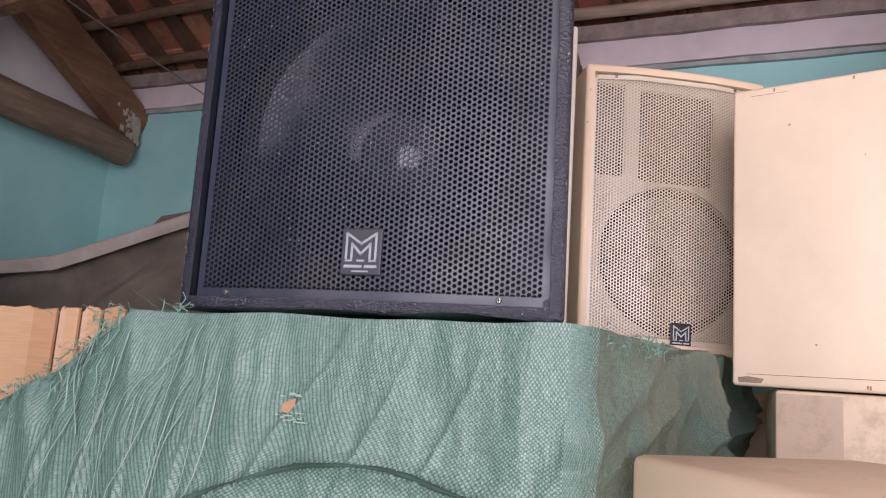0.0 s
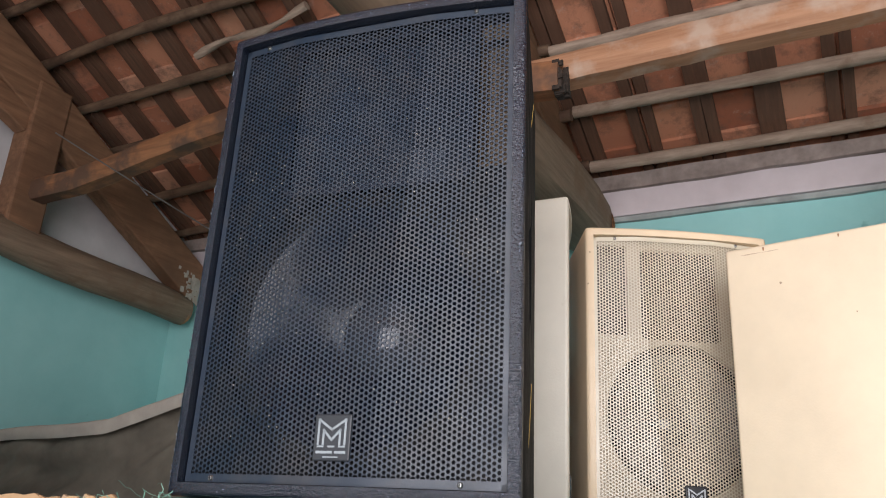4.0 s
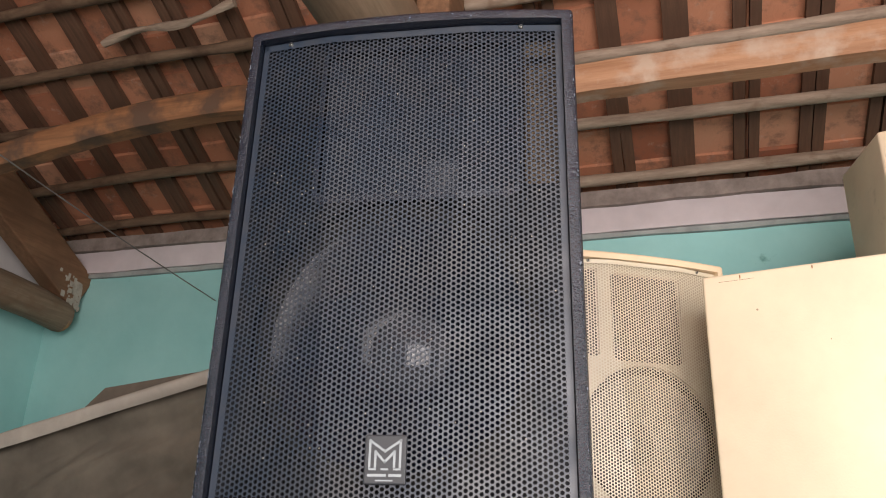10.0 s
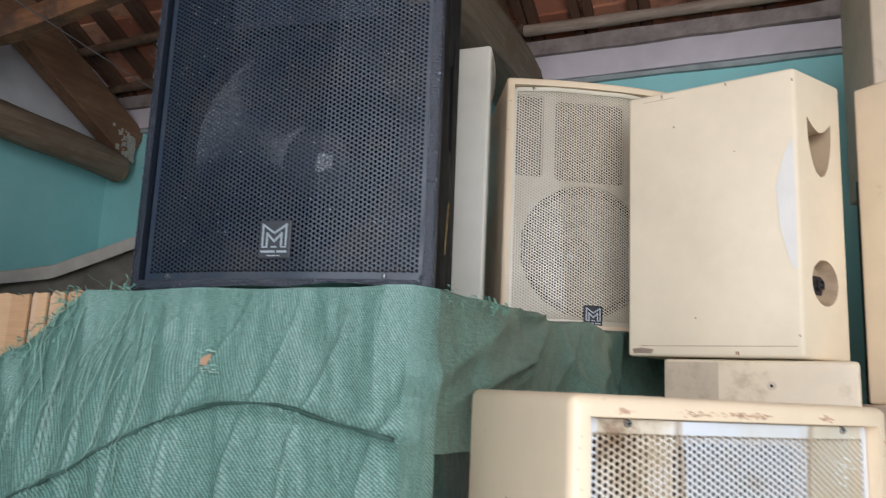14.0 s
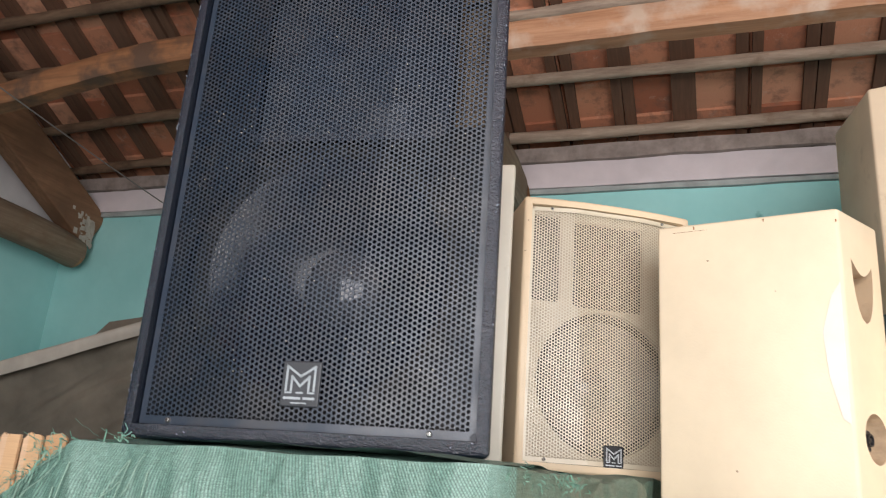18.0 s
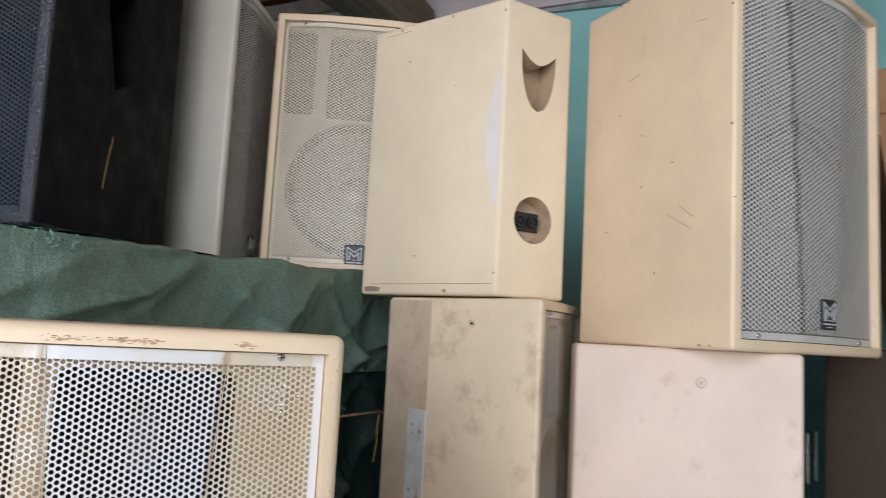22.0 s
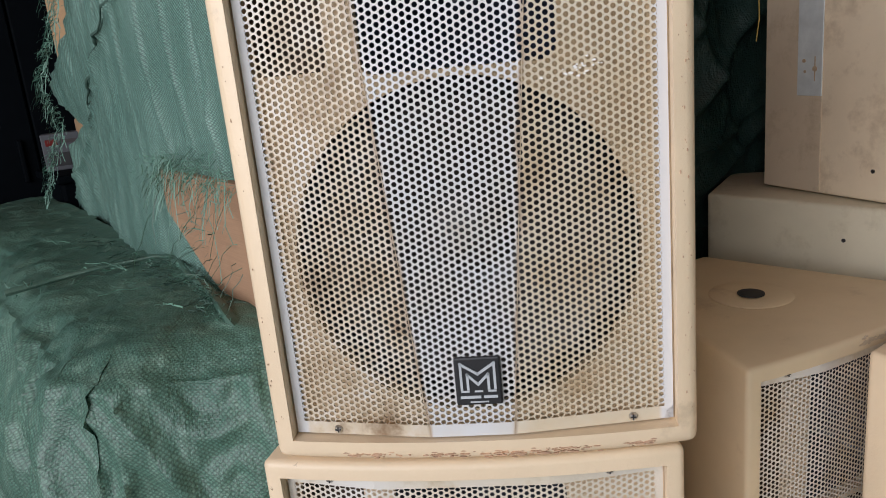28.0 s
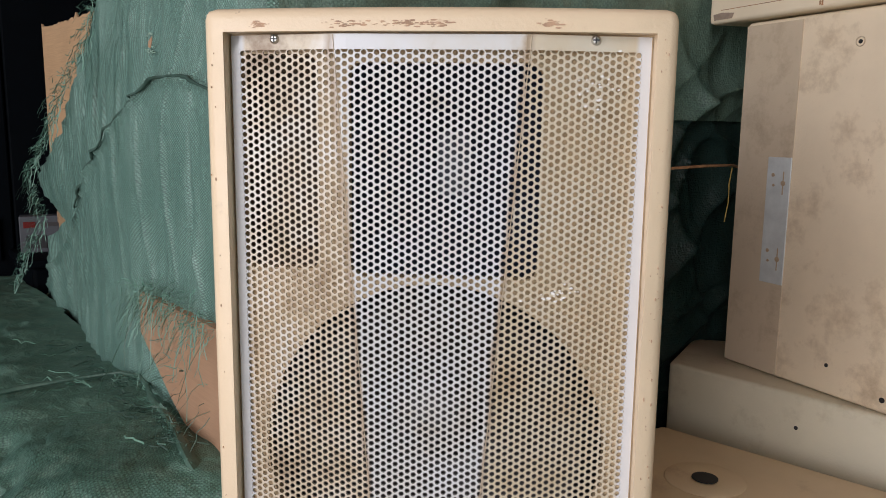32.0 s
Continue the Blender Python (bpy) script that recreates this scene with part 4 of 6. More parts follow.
def truss(x, seed, tie_z, r, mat, shift=0.0, squared=0.0):
    """A log tie running to the wall, a sloping principal rafter on its end, a strut and a cleat."""
    tr = thing("roof_truss", Matrix.Translation((x, 0, 0)), "old timber roof truss with log tie and sloping rafter", "truss", "roof trusses")
    pts = [(0.008 * math.sin(i), 3.10 - 0.2 * i, tie_z + 0.012 * i * (1 - squared) + 0.008 * math.sin(i * 1.3)) for i in range(19)]
    bm = tube_bm(pts, lambda u: r + 0.008 * math.sin(9 * u), 16, 0.025, seed)
    if squared:
        for v in bm.verts:
            dx, dz = v.co.x, v.co.z - tie_z
            v.co.x = max(-r * 0.86, min(r * 0.86, dx * 1.12))
            v.co.z = tie_z + max(-r * 0.93, min(r * 0.93, dz * 1.08))
    part("tie_log", bm, LOG, tr, smooth=50)
    bm = bmesh.new()
    add_box(bm, shift - 0.05, shift + 0.05, 0, 3.5, -0.075, 0.15, 0.01, 2, pose(0, 3.16, tie_z + 0.11, 0, 0, 180) @ pose(0, 0, 0, math.degrees(math.atan(SLOPE)) + 1.5))
    part("principal_rafter", bm, mat, tr)
    part("strut", box_bm(-0.06, 0.06, 1.95, 2.13, tie_z + 0.02, roof_z(2.05) - 0.22, 0.012), mat, tr)
    bm = bmesh.new()
    add_box(bm, -0.04, 0.04, 0, 1.5, -0.055, 0.055, 0.008, 2, pose(0, 1.97, tie_z + 0.62, 0, 0, 180) @ pose(0, 0, 0, 22))
    part("brace", bm, mat, tr)
    part("log_end", lathe_bm([(0, -0.010), (r * 0.45, -0.014), (r * 0.8, -0.004), (r * 0.98, 0.01), (r, 0.03)], 16), RUST, tr, "ragged weathered log end", smooth=30).matrix_local = pose(0, 3.115, tie_z, 0, 0, 180)
    return tr


corner_truss = truss(-3.205, 11, 2.505, 0.082, BROWN)
rng = random.Random(11)
bm = bmesh.new()
for _ in range(110):
    y, k = 3.15 - abs(rng.gauss(0, 0.05)), rng.uniform(0.002, 0.011)
    z = 2.615 + (3.16 - y) * 0.53 + rng.uniform(-0.08, 0.06)
    add_box(bm, 0.049, 0.0506 + rng.uniform(0, 0.003), y - k * rng.uniform(0.5, 1.6), y + k, z - k * rng.uniform(0.5, 2), z + k)
tagged(part("lime_splash", bm, LIME, corner_truss, "pale lime splashed on the rafter foot"), kind="stuff")
truss(-0.815, 12, 2.70, 0.118, BROWN, 0.085, 0.8)
truss(1.77, 13, 2.64, 0.085, BROWN)

wire_pts = [(-2.50 + 0.15 * u, 1.68 + 1.52 * u, 2.80 - 0.225 * u - 0.012 * math.sin(math.pi * u)) for u in [i / 12 for i in range(13)]]
tagged(part("slack_wire", tube_bm(wire_pts, 0.003, 5), WIRE, None, smooth=60), "thin slack grey wire across the roof corner", "wire")


# ---- loudspeakers ----
def stand(x, y, z, yaw, lean=0.0):
    return pose(x, y, z, lean, 0, yaw)


def fleck(bm, x, y, z, rx, rz, rng):
    """A small ragged spot in the x-z plane, a hair thick."""
    a0 = rng.uniform(0, 6.28)
    pts = [(a0 + i * 2 * math.pi / 7, rng.uniform(0.55, 1.15)) for i in range(7)]
    front = [bm.verts.new((x + rx * k * math.cos(a), y, z + rz * k * math.sin(a))) for a, k in pts]
    back = [bm.verts.new((v.co.x, y + 0.0014, v.co.z)) for v in front]
    bm.faces.new(front)
    for i in range(7):
        bm.faces.new((front[i], back[i], back[(i + 1) % 7], front[(i + 1) % 7]))


# the black one on the sack-covered pile
blk = speaker(pose(-0.465, 0.872, 1.481, 0, -0.5, 8.2), "tall black textured loudspeaker with dusty black grille on green sacking", 0.492, 0.718, 0.40, 0.335,
              BLACK, GRILLE_BLACK, BLACK_SIDE, CONE, hi=True, pitch=0.0072, rim=0.018, plate_z=0.0, plate_s=0.052, plate_h=0.078, grip="side", bow=0.020, folds=FOLDS_BLACK, bulge=-0.006, horn_x=(-0.27, 0.355), ports=((0.375, 0.485),), vent_mat=PORT_BROWN, horn_mat=HORN_GREY, flange=True, horn_depth=0.2, screws=((-0.40, 0.37), (-0.40, 0.37)))
for k, (sz, ln) in enumerate(((0.085, 0.09), (0.60, 0.05))):
    s = part("straw", tube_bm([(0.200, 0.17, sz), (0.201, 0.175, sz + ln * 0.5), (0.2005, 0.184, sz + ln)], 0.0005, 5), STRAW, blk, "stray yellow straw stuck to the side")
    s.matrix_local = pose(0.0125 - 0.006 * k, 0.03 * k, 0)

# pale flecks on the rim: scuffs, and the sparkle of its glossy edge
rng = random.Random(61)
bm = bmesh.new()
for _ in range(120):
    z, r = rng.uniform(0.01, 0.71), rng.choice((0.0003, 0.0004, 0.0006, 0.0010))
    side = rng.choice((-1, -1, -1, 1))
    fleck(bm, side * (0.2425 - abs(rng.gauss(0, 0.0012))), -0.0012, z, r * 0.8, r * 2.2, rng)
for _ in range(24):
    a, r = rng.uniform(-0.23, 0.23), rng.choice((0.0003, 0.0004, 0.0007))
    fleck(bm, a, -0.020 * (1 - (2 * a / 0.492) ** 2) - 0.0006, rng.choice((0.010, 0.708)) + rng.gauss(0, 0.003), r * 2, r, rng)
tagged(part("worn_edge", bm, SPECK, blk, "pale specks along the rim, scuffs and painted glints"), kind="stuff")

# the near cream one and the one it stands on
near = speaker(stand(0.1805, 0.7445, 0.788, 46), "cream loudspeaker with white perforated grille and rubbed edges", 0.390, 0.568, 0.292, 0.306,
               CREAM, GRILLE_BAYS, BAFFLE_TAN, CONE_DARK, hi=True, rim=0.0195, horn_mat=HORN_NIGHT, horn_depth=0.2, cap_mat=CONE_DARK, plate_z=0.003, plate_s=0.041, plate_h=0.076, bevel=0.010, screws=((-0.378, 0.392), (-0.382, 0.364)))
for x, w, up in ((-0.065, 0.022, 0.5555), (-0.022, 0.010, 0.5555), (0.0, 0.012, 0.5555), (-0.145, 0.006, 0.5555), (0.09, 0.006, 0.5555), (0.075, 0.018, 0.009), (0.143, 0.010, 0.009), (0.03, 0.03, 0.0085), (-0.03, 0.025, 0.0085), (0.05, 0.05, 0.006), (-0.10, 0.02, 0.0085)):
    bm = bmesh.new()
    rng = random.Random(int(x * 1000))
    for _ in range(40):
        a, b, r = x + rng.gauss(0, w * 0.6), rng.gauss(-0.0012, 0.0013), rng.choice((0.0003, 0.0004, 0.0005, 0.0008, 0.0010))
        fleck(bm, a, -0.016 * (1 - (2 * a / 0.385) ** 2) - 0.0004, up + b, r * 3.2, r * 0.7, rng)
    tagged(part("rubbed_patch", bm, RUST_PALE, near, "paint rubbed through to brown board"), kind="stuff")
for u, z, w, h in ((0.62, 0.40, 0.014, 0.0012), (0.55, 0.39, 0.010, 0.001), (0.3, 0.35, 0.004, 0.0008), (0.8, 0.25, 0.012, 0.001)):
    sc = part("scratch", box_bm(-w, w, -0.0004, 0.001, -h, h), RUST, near, "short dark scratch in the paint")
    a, b = Vector((-0.195, 0, 0)), Vector((-0.153, 0.292, 0))
    p = a.lerp(b, u)
    sc.matrix_local = pose(p.x - 0.0004, p.y, z, 0, 25, -90 - math.degrees(math.atan2(0.042, 0.292)))
rng = random.Random(77)
bm = bmesh.new()
for _ in range(80):
    side = rng.choice((-1, 1, 1))
    a, z = side * (0.1855 + rng.gauss(0, 0.0035)), rng.uniform(0.02, 0.55)
    r = rng.choice((0.0003, 0.0004, 0.0005, 0.0009))
    if 0.179 < abs(a) < 0.191:
        fleck(bm, a, -0.016 * (1 - (2 * a / 0.390) ** 2) - 0.0006, z, r * 0.7, r * 1.8, rng)
tagged(part("rim_scuff", bm, RUST_PALE, near, "small brown scuffs on the rim"), kind="stuff")
rng = random.Random(79)
bm = bmesh.new()
for cx, cz, wx, wz, n in ((0.133, 0.502, 0.011, 0.010, 22), (0.107, 0.335, 0.013, 0.004, 24)):
    for _ in range(n):
        a, z, r = rng.gauss(cx, wx), rng.gauss(cz, wz), rng.uniform(0.0004, 0.0011)
        fleck(bm, a, 0.0112 - 0.020 * crease((a + 0.1735) / 0.347, (z - 0.019) / 0.527), z, r * 2.0, r * 1.2, rng)
tagged(part("paint_smear", bm, PUTTY, near, "smears of white paint on the grille"), kind="stuff")
rng = random.Random(78)
bm = bmesh.new()
for _ in range(130):
    a, z, r = rng.uniform(-0.21, 0.21), rng.uniform(0.03, 0.69) * rng.uniform(0.6, 1.0), rng.choice((0.0003, 0.0003, 0.0004, 0.0007))
    u = (a + 0.228) / 0.456
    yy = 0.0105 - 0.014 * crease(u, z / 0.7, FOLDS_BLACK)
    add_box(bm, a - r, a + r, yy - 0.0006, yy + 0.001, z - r, z + r)
tagged(part("dust_fleck", bm, DUST, blk, "specks of pale dust on the grille"), kind="stuff")
speaker(stand(0.169, 0.735, FLOOR, 46), "cream loudspeaker with chipped rim under another one", 0.395, 0.567, 0.292, 0.31, CREAM, GRILLE_WHITE, CREAM, CONE_BROWN, plate_z=0.006)
# the one behind, grille to the room
speaker(stand(-0.1795, 1.671, 1.492, 30), "cream loudspeaker with a dusty white grille beside the black one", 0.40, 0.596, 0.33, 0.375, CREAM, GRILLE_AGED, BAFFLE_DULL, CONE_GREY, vent_mat=PORT_DEEP, horn_mat=PORT_DEEP, plate_z=0.011, plate_s=0.044, plate_h=0.038, pitch=0.0068, ratio=0.74)
# the one turned away, showing side and back with hand grip and sockets
mid = speaker(stand(0.0363, 1.695, 1.437, -123), "pale cream loudspeaker turned away, with grip and socket recess behind", 0.373, 0.55, 0.315, 0.156, PALE, GRILLE_WHITE, CREAM, CONE_BROWN, grip="rear", jack=True)
# the large one on the pink box
big = speaker(stand(0.766, 1.572, 1.362, 60), "large cream loudspeaker with grey grille turned sideways on a pinkish box", 0.443, 0.624, 0.363, 0.33, CREAM, GRILLE_CLEAN, BAFFLE_GREY, BAFFLE_GREY, horn_mat=BAFFLE_GREY, vent_mat=BAFFLE_GREY, cap_mat=BAFFLE_GREY, pitch=0.0077, ratio=0.68, opened=0.33, folds=(0.385, 0.275, 0.59, 0.72), plate_z=0.02, plate_s=0.044, plate_h=0.066)
# the one tucked behind the black one
speaker(stand(-0.4086, 1.592, 1.474, 111.5), "off-white loudspeaker standing edge-on behind the black one", 0.385, 0.622, 0.315, 0.168, WHITE, GRILLE_CLEAN, BAFFLE_SHADED, BAFFLE_SHADED, horn_mat=BAFFLE_SHADED, vent_mat=BAFFLE_SHADED, cap_mat=BAFFLE_SHADED, ratio=0.8)
# lower row
low = speaker(stand(0.329, 1.649, 0.872, 94.7), "grimy cream loudspeaker carrying another one", 0.385, 0.562, 0.33, 0.17, GRIMY, GRILLE_WHITE, CREAM, CONE_BROWN)
slab = speaker(stand(0.262, 1.660, FLOOR, 110), "off-white loudspeaker cabinet at the foot of the stack", 0.40, 0.652, 0.36, 0.18, DINGY, GRILLE_WHITE, CREAM, CONE_BROWN)
pink = speaker(stand(0.691, 1.650, 0.790, 107.8), "pinkish primed loudspeaker cabinet under the large one", 0.385, 0.572, 0.33, 0.17, PINK, GRILLE_WHITE, CREAM, CONE_BROWN)
speaker(stand(0.691, 1.650, FLOOR, 107.8), "pinkish primed loudspeaker cabinet on the floor", 0.385, 0.572, 0.33, 0.17, PINK, GRILLE_WHITE, CREAM, CONE_BROWN)
right_low = speaker(stand(0.305, 1.232, FLOOR, 79), "cream loudspeaker on the floor with a pole socket in its top", 0.385, 0.570, 0.33, 0.17, BARE, GRILLE_WHITE, CREAM, CONE_BROWN)
sk = part("pole_socket", lathe_bm([(0.0175, -0.004), (0.018, 0.0), (0.052, 0.0012), (0.054, 0.0), (0.054, -0.002)], 40), BARE, right_low, "round pole socket plate", smooth=40)
sk.matrix_local = pose(-0.006, 0.159, 0.5705, 90)
part("socket_bore", lathe_bm([(0.0, 0.0), (0.0175, 0.0), (0.0175, 0.0015), (0.0, 0.0015)], 28), SOCKET, sk).matrix_local = pose(0, 0.0008, 0)
speaker(stand(0.677, 1.221, FLOOR, 88), "cream loudspeaker standing across the front of another one", 0.385, 0.579, 0.33, 0.17, CREAM, GRILLE_WHITE, CREAM, CONE_BROWN)
for z in (FLOOR, FLOOR + 0.605):
    speaker(stand(0.08, 2.30, z, 180), "dusty cream loudspeaker stacked behind the front row", 0.385, 0.604, 0.33, 0.38, BARE, GRILLE_WHITE, CREAM, CONE_BROWN)
bm = bmesh.new()
rng = random.Random(55)
for _ in range(120):
    a, b, r = rng.uniform(-0.03, 0.15), rng.gauss(0, 0.0022), rng.uniform(0.0006, 0.0022)
    fleck(bm, a, -0.016 * (1 - (2 * a / 0.385) ** 2) - 0.0005, 0.5615 + b, r * 2.6, r * 0.8, rng)
tagged(part("rubbed_patch", bm, BROWNED, right_low, "long rub through the paint along the rim"), kind="stuff")
# bare one high up at the back on an added cupboard
speaker(stand(0.659, 2.464, 1.963, 162.4), "unpainted board loudspeaker high up with a cut hand grip", 0.466, 0.675, 0.262, 0.196, RAW_PALE, GRILLE_WHITE, CREAM, CONE_BROWN, grip="rear moon", ports=())
# unseen support, its teal darkened to match the dim wall in the gap
crate = thing("cupboard", pose(0.62, 2.34, FLOOR, 0, 0, 72.4), "added cupboard under the high loudspeaker, coloured like dim teal wall", "cupboard")
part("carcass", box_bm(-0.17, 0.17, -0.13, 0.15, 0, 1.744, 0.006), TEAL_DIM, crate)
for sx in (-1, 1):
    dr = part("door", box_bm(min(0.004 * sx, 0.164 * sx), max(0.004 * sx, 0.164 * sx), -0.148, -0.132, 0.05, 1.70, 0.004), TEAL_DIM, crate)
    part("handle", box_bm(0.03 * sx - 0.006, 0.03 * sx + 0.006, -0.162, -0.149, 0.84, 0.96, 0.003), STEEL, dr)


def side_frame(sp, W, D, rear, u, z, left=True):
    """A frame on the sloping side, u from front (0) to rear (1), with y pointing into the board."""
    s = -1 if left else 1
    a, b = Vector((s * W / 2, 0, 0)), Vector((s * rear / 2, D, 0))
    p = a.lerp(b, u) + Vector((0, 0, z))
    d = (b - a).normalized()
    inward = Vector((-d.y * s, d.x * s, 0)) if s > 0 else Vector((d.y, -d.x, 0))
    x = inward.cross(Vector((0, 0, 1)))
    return Matrix(((x.x, inward.x, 0, p.x), (x.y, inward.y, 0, p.y), (0, 0, 1, p.z), (0, 0, 0, 1)))


def on_side(sp, ob, W, D, rear, u, z, out=0.0):
    ob.parent = sp
    ob.matrix_local = side_frame(sp, W, D, rear, u, z) @ Matrix.Translation((0, -out, 0))
    return ob


# fittings on the visible flanks
pt = part("filler_patch", holed_plate([(0.0, -0.14), (0.0, 0.11), (-0.016, 0.085), (-0.034, 0.02), (-0.028, -0.06), (-0.012, -0.13)], [], 0.0008), FILLER, mid, "patch of pale filler along the edge")
pt.matrix_local = side_frame(mid, 0.373, 0.315, 0.156, 0.985, 0.30, False) @ Matrix.Translation((0, -0.0012, 0))
for za, zb, ua, ub in ((0.0205, 0.0215, 0.08, 0.97), (0.534, 0.5346, 0.1, 0.3)):
    ck = part("paint_crack", box_bm(-0.333 * (1 - ua), -0.333 * (1 - ub), -0.0004, 0.001, za, zb), RUST, mid, "fine crack in the paint along the board joint")
    ck.matrix_local = side_frame(mid, 0.373, 0.315, 0.156, 1.0, 0.0, False)
ch = part("paint_chip", holed_plate([(-0.02, 0.0), (0.018, 0.0), (0.022, 0.008), (-0.004, 0.011), (-0.022, 0.009)], [], 0.0008), CHIPPED, mid, "chipped corner showing grey board")
ch.matrix_local = side_frame(mid, 0.373, 0.315, 0.156, 0.10, 0.006, False) @ Matrix.Translation((0, -0.001, 0))
def flank_hole(sp, W, D, rear, u, z, r=0.0035, ring=False, mat=SOCKET):
    if ring:
        on_side(sp, part("plug_ring", lathe_bm([(r * 2.4, 0), (r * 2.4, 0.001), (r * 2.0, 0.001), (r * 2.0, 0)], 20), BROWNED, sp), W, D, rear, u, z, 0.0012)
    on_side(sp, part("screw_hole", lathe_bm([(0, 0), (r, 0), (r, 0.001), (0, 0.001)], 14), mat, sp), W, D, rear, u, z, 0.001)


flank_hole(low, 0.385, 0.33, 0.17, 0.42, 0.515, 0.003, True)
flank_hole(low, 0.385, 0.33, 0.17, 0.44, 0.045, 0.003)
flank_hole(low, 0.385, 0.33, 0.17, 0.18, 0.02, 0.004)
flank_hole(slab, 0.40, 0.36, 0.18, 0.42, 0.60, 0.003)
flank_hole(pink, 0.385, 0.33, 0.17, 0.42, 0.52, 0.0035, True, BROWNED)
for u, z in ((0.35, 0.30), (0.55, 0.27), (0.72, 0.41), (0.45, 0.12), (0.8, 0.2)):
    flank_hole(big, 0.443, 0.363, 0.33, u, z, 0.0015, False, CHIPPED)
for u, z, w, a in ((0.30, 0.20, 0.030, 28), (0.26, 0.215, 0.018, 34), (0.62, 0.47, 0.014, -12), (0.55, 0.36, 0.010, 20), (0.18, 0.52, 0.012, 8)):
    sc = part("scratch", box_bm(-w, w, -0.0003, 0.001, -0.0006, 0.0006), BROWNED, big, "hairline scratch in the paint")
    sc.matrix_local = side_frame(big, 0.443, 0.363, 0.33, u, z) @ Matrix.Translation((0, -0.0008, 0)) @ pose(0, 0, 0, 0, a, 0)
rng = random.Random(17)
for _ in range(9):
    u, z = rng.choice(((0.012, rng.uniform(0.03, 0.60)), (rng.uniform(0.02, 0.9), 0.618), (rng.uniform(0.02, 0.5), 0.006)))
    ob = part("paint_chip", box_bm(-rng.uniform(0.0008, 0.004), 0.002, 0, 0.001, -rng.uniform(0.0006, 0.002), 0.001), CHIPPED, big)
    ob.matrix_local = side_frame(big, 0.443, 0.363, 0.33, u, z) @ Matrix.Translation((0, -0.0008, 0))
# flat browner strip in place of the shaded, stained rear facet
on_side(low, part("facet_band", box_bm(-0.052, 0.052, -0.0006, 0.001, 0.004, 0.556), BROWNED, low, "strip for an angled facet, its stains and shade in colour"), 0.385, 0.33, 0.17, 0.845, 0.0, 0.001)
hp = on_side(low, part("steel_plate", box_bm(-0.022, 0.022, 0, 0.002, -0.10, 0.10, 0.0006, 1), STEEL_PLATE, low, "perforated zinc mounting plate"), 0.385, 0.33, 0.17, 0.755, 0.250, 0.0035)
for sz in (-0.06, 0.06):
    part("plate_slot", box_bm(0.0085, 0.0105, -0.0004, 0.0002, sz - 0.018, sz + 0.018), HOLLOW, hp)
    for hx, hz, hr in ((0.0095, 0.0, 0.0042), (-0.010, 0.012, 0.003), (-0.008, -0.004, 0.0022)):
        part("plate_hole", lathe_bm([(0, -0.0006), (hr, -0.0006), (hr, 0.0004), (0, 0.0004)], 14), HOLLOW, hp).matrix_local = pose(hx, 0, sz + hz)
for u, z, r in ((0.30, 0.47, 0.002), (0.42, 0.075, 0.002), (0.66, 0.40, 0.0012)):
    ob = part("screw_hole", lathe_bm([(0, 0), (r, 0), (r, 0.001), (0, 0.001)], 14), HOLLOW, mid)
    ob.matrix_local = side_frame(mid, 0.373, 0.315, 0.156, u, z, False) @ Matrix.Translation((0, -0.001, 0))
rng = random.Random(12)
for _ in range(9):
    u, z = rng.choice((rng.uniform(0.965, 0.99), rng.uniform(0.1, 0.95))), rng.uniform(0.03, 0.53)
    if u < 0.96:
        z = rng.choice((0.008, 0.541))
    ob = part("paint_chip", box_bm(-0.0012, 0.0012, 0, 0.001, -0.003 * rng.random() - 0.001, 0.003), RUST, mid)
    ob.matrix_local = side_frame(mid, 0.373, 0.315, 0.156, u, z, False) @ Matrix.Translation((0, -0.0008, 0))


# ---- green sacking ----
def cloth(name, fn, nu, nv, mat, parent, label=""):
    verts = [fn(i / nu, j / nv) for j in range(nv + 1) for i in range(nu + 1)]
    faces = [(j * (nu + 1) + i, j * (nu + 1) + i + 1, (j + 1) * (nu + 1) + i + 1, (j + 1) * (nu + 1) + i) for j in range(nv) for i in range(nu)]
    ob = raw(name, verts, faces, mat, parent, label, smooth=70)
    grid = np.array(verts).reshape(nv + 1, nu + 1, 3)
    along = np.concatenate([[0], np.cumsum(np.linalg.norm(np.diff(grid, axis=1), axis=2).mean(axis=0))])
    down = np.concatenate([[0], np.cumsum(np.linalg.norm(np.diff(grid, axis=0), axis=2).mean(axis=1))])
    uv = ob.data.uv_layers.new(name="UVMap")
    idx = np.empty(len(ob.data.loops), dtype=np.int32)
    ob.data.loops.foreach_get("vertex_index", idx)
    uv.data.foreach_set("uv", np.stack([along[idx % (nu + 1)], down[idx // (nu + 1)]], 1).astype(np.float32).ravel())
    return ob


def wrinkle(x, y, z, big, small, seed=0.0):
    a = noise.noise(Vector((x * 5 + seed, y * 5, z * 1.3))) * big
    b = noise.noise(Vector((x * 14 + seed, y * 14, z * 4 + x * 3))) * big * 0.45
    c = noise.noise(Vector((x * 40, y * 40 + seed, z * 22))) * small
    return a + b + c


def left_edge(z):
    pts = ((1.47, -0.70), (1.40, -0.78), (1.33, -0.95), (1.23, -1.10), (1.13, -1.31), (1.05, -1.14), (0.95, -1.36), (0.84, -1.52), (0.2, -1.6))
    for (za, xa), (zb, xb) in zip(pts, pts[1:]):
        if z >= zb:
            return xa + (xb - xa) * (za - z) / (za - zb)
    return pts[-1][1]


def hem_z(x):
    d = x + 0.42
    return 1.325 - 0.5 * (math.sqrt(d * d + 0.0025) - 0.05) if d < 0 else 1.325 - 0.5 * d * d


TOP = 1.482
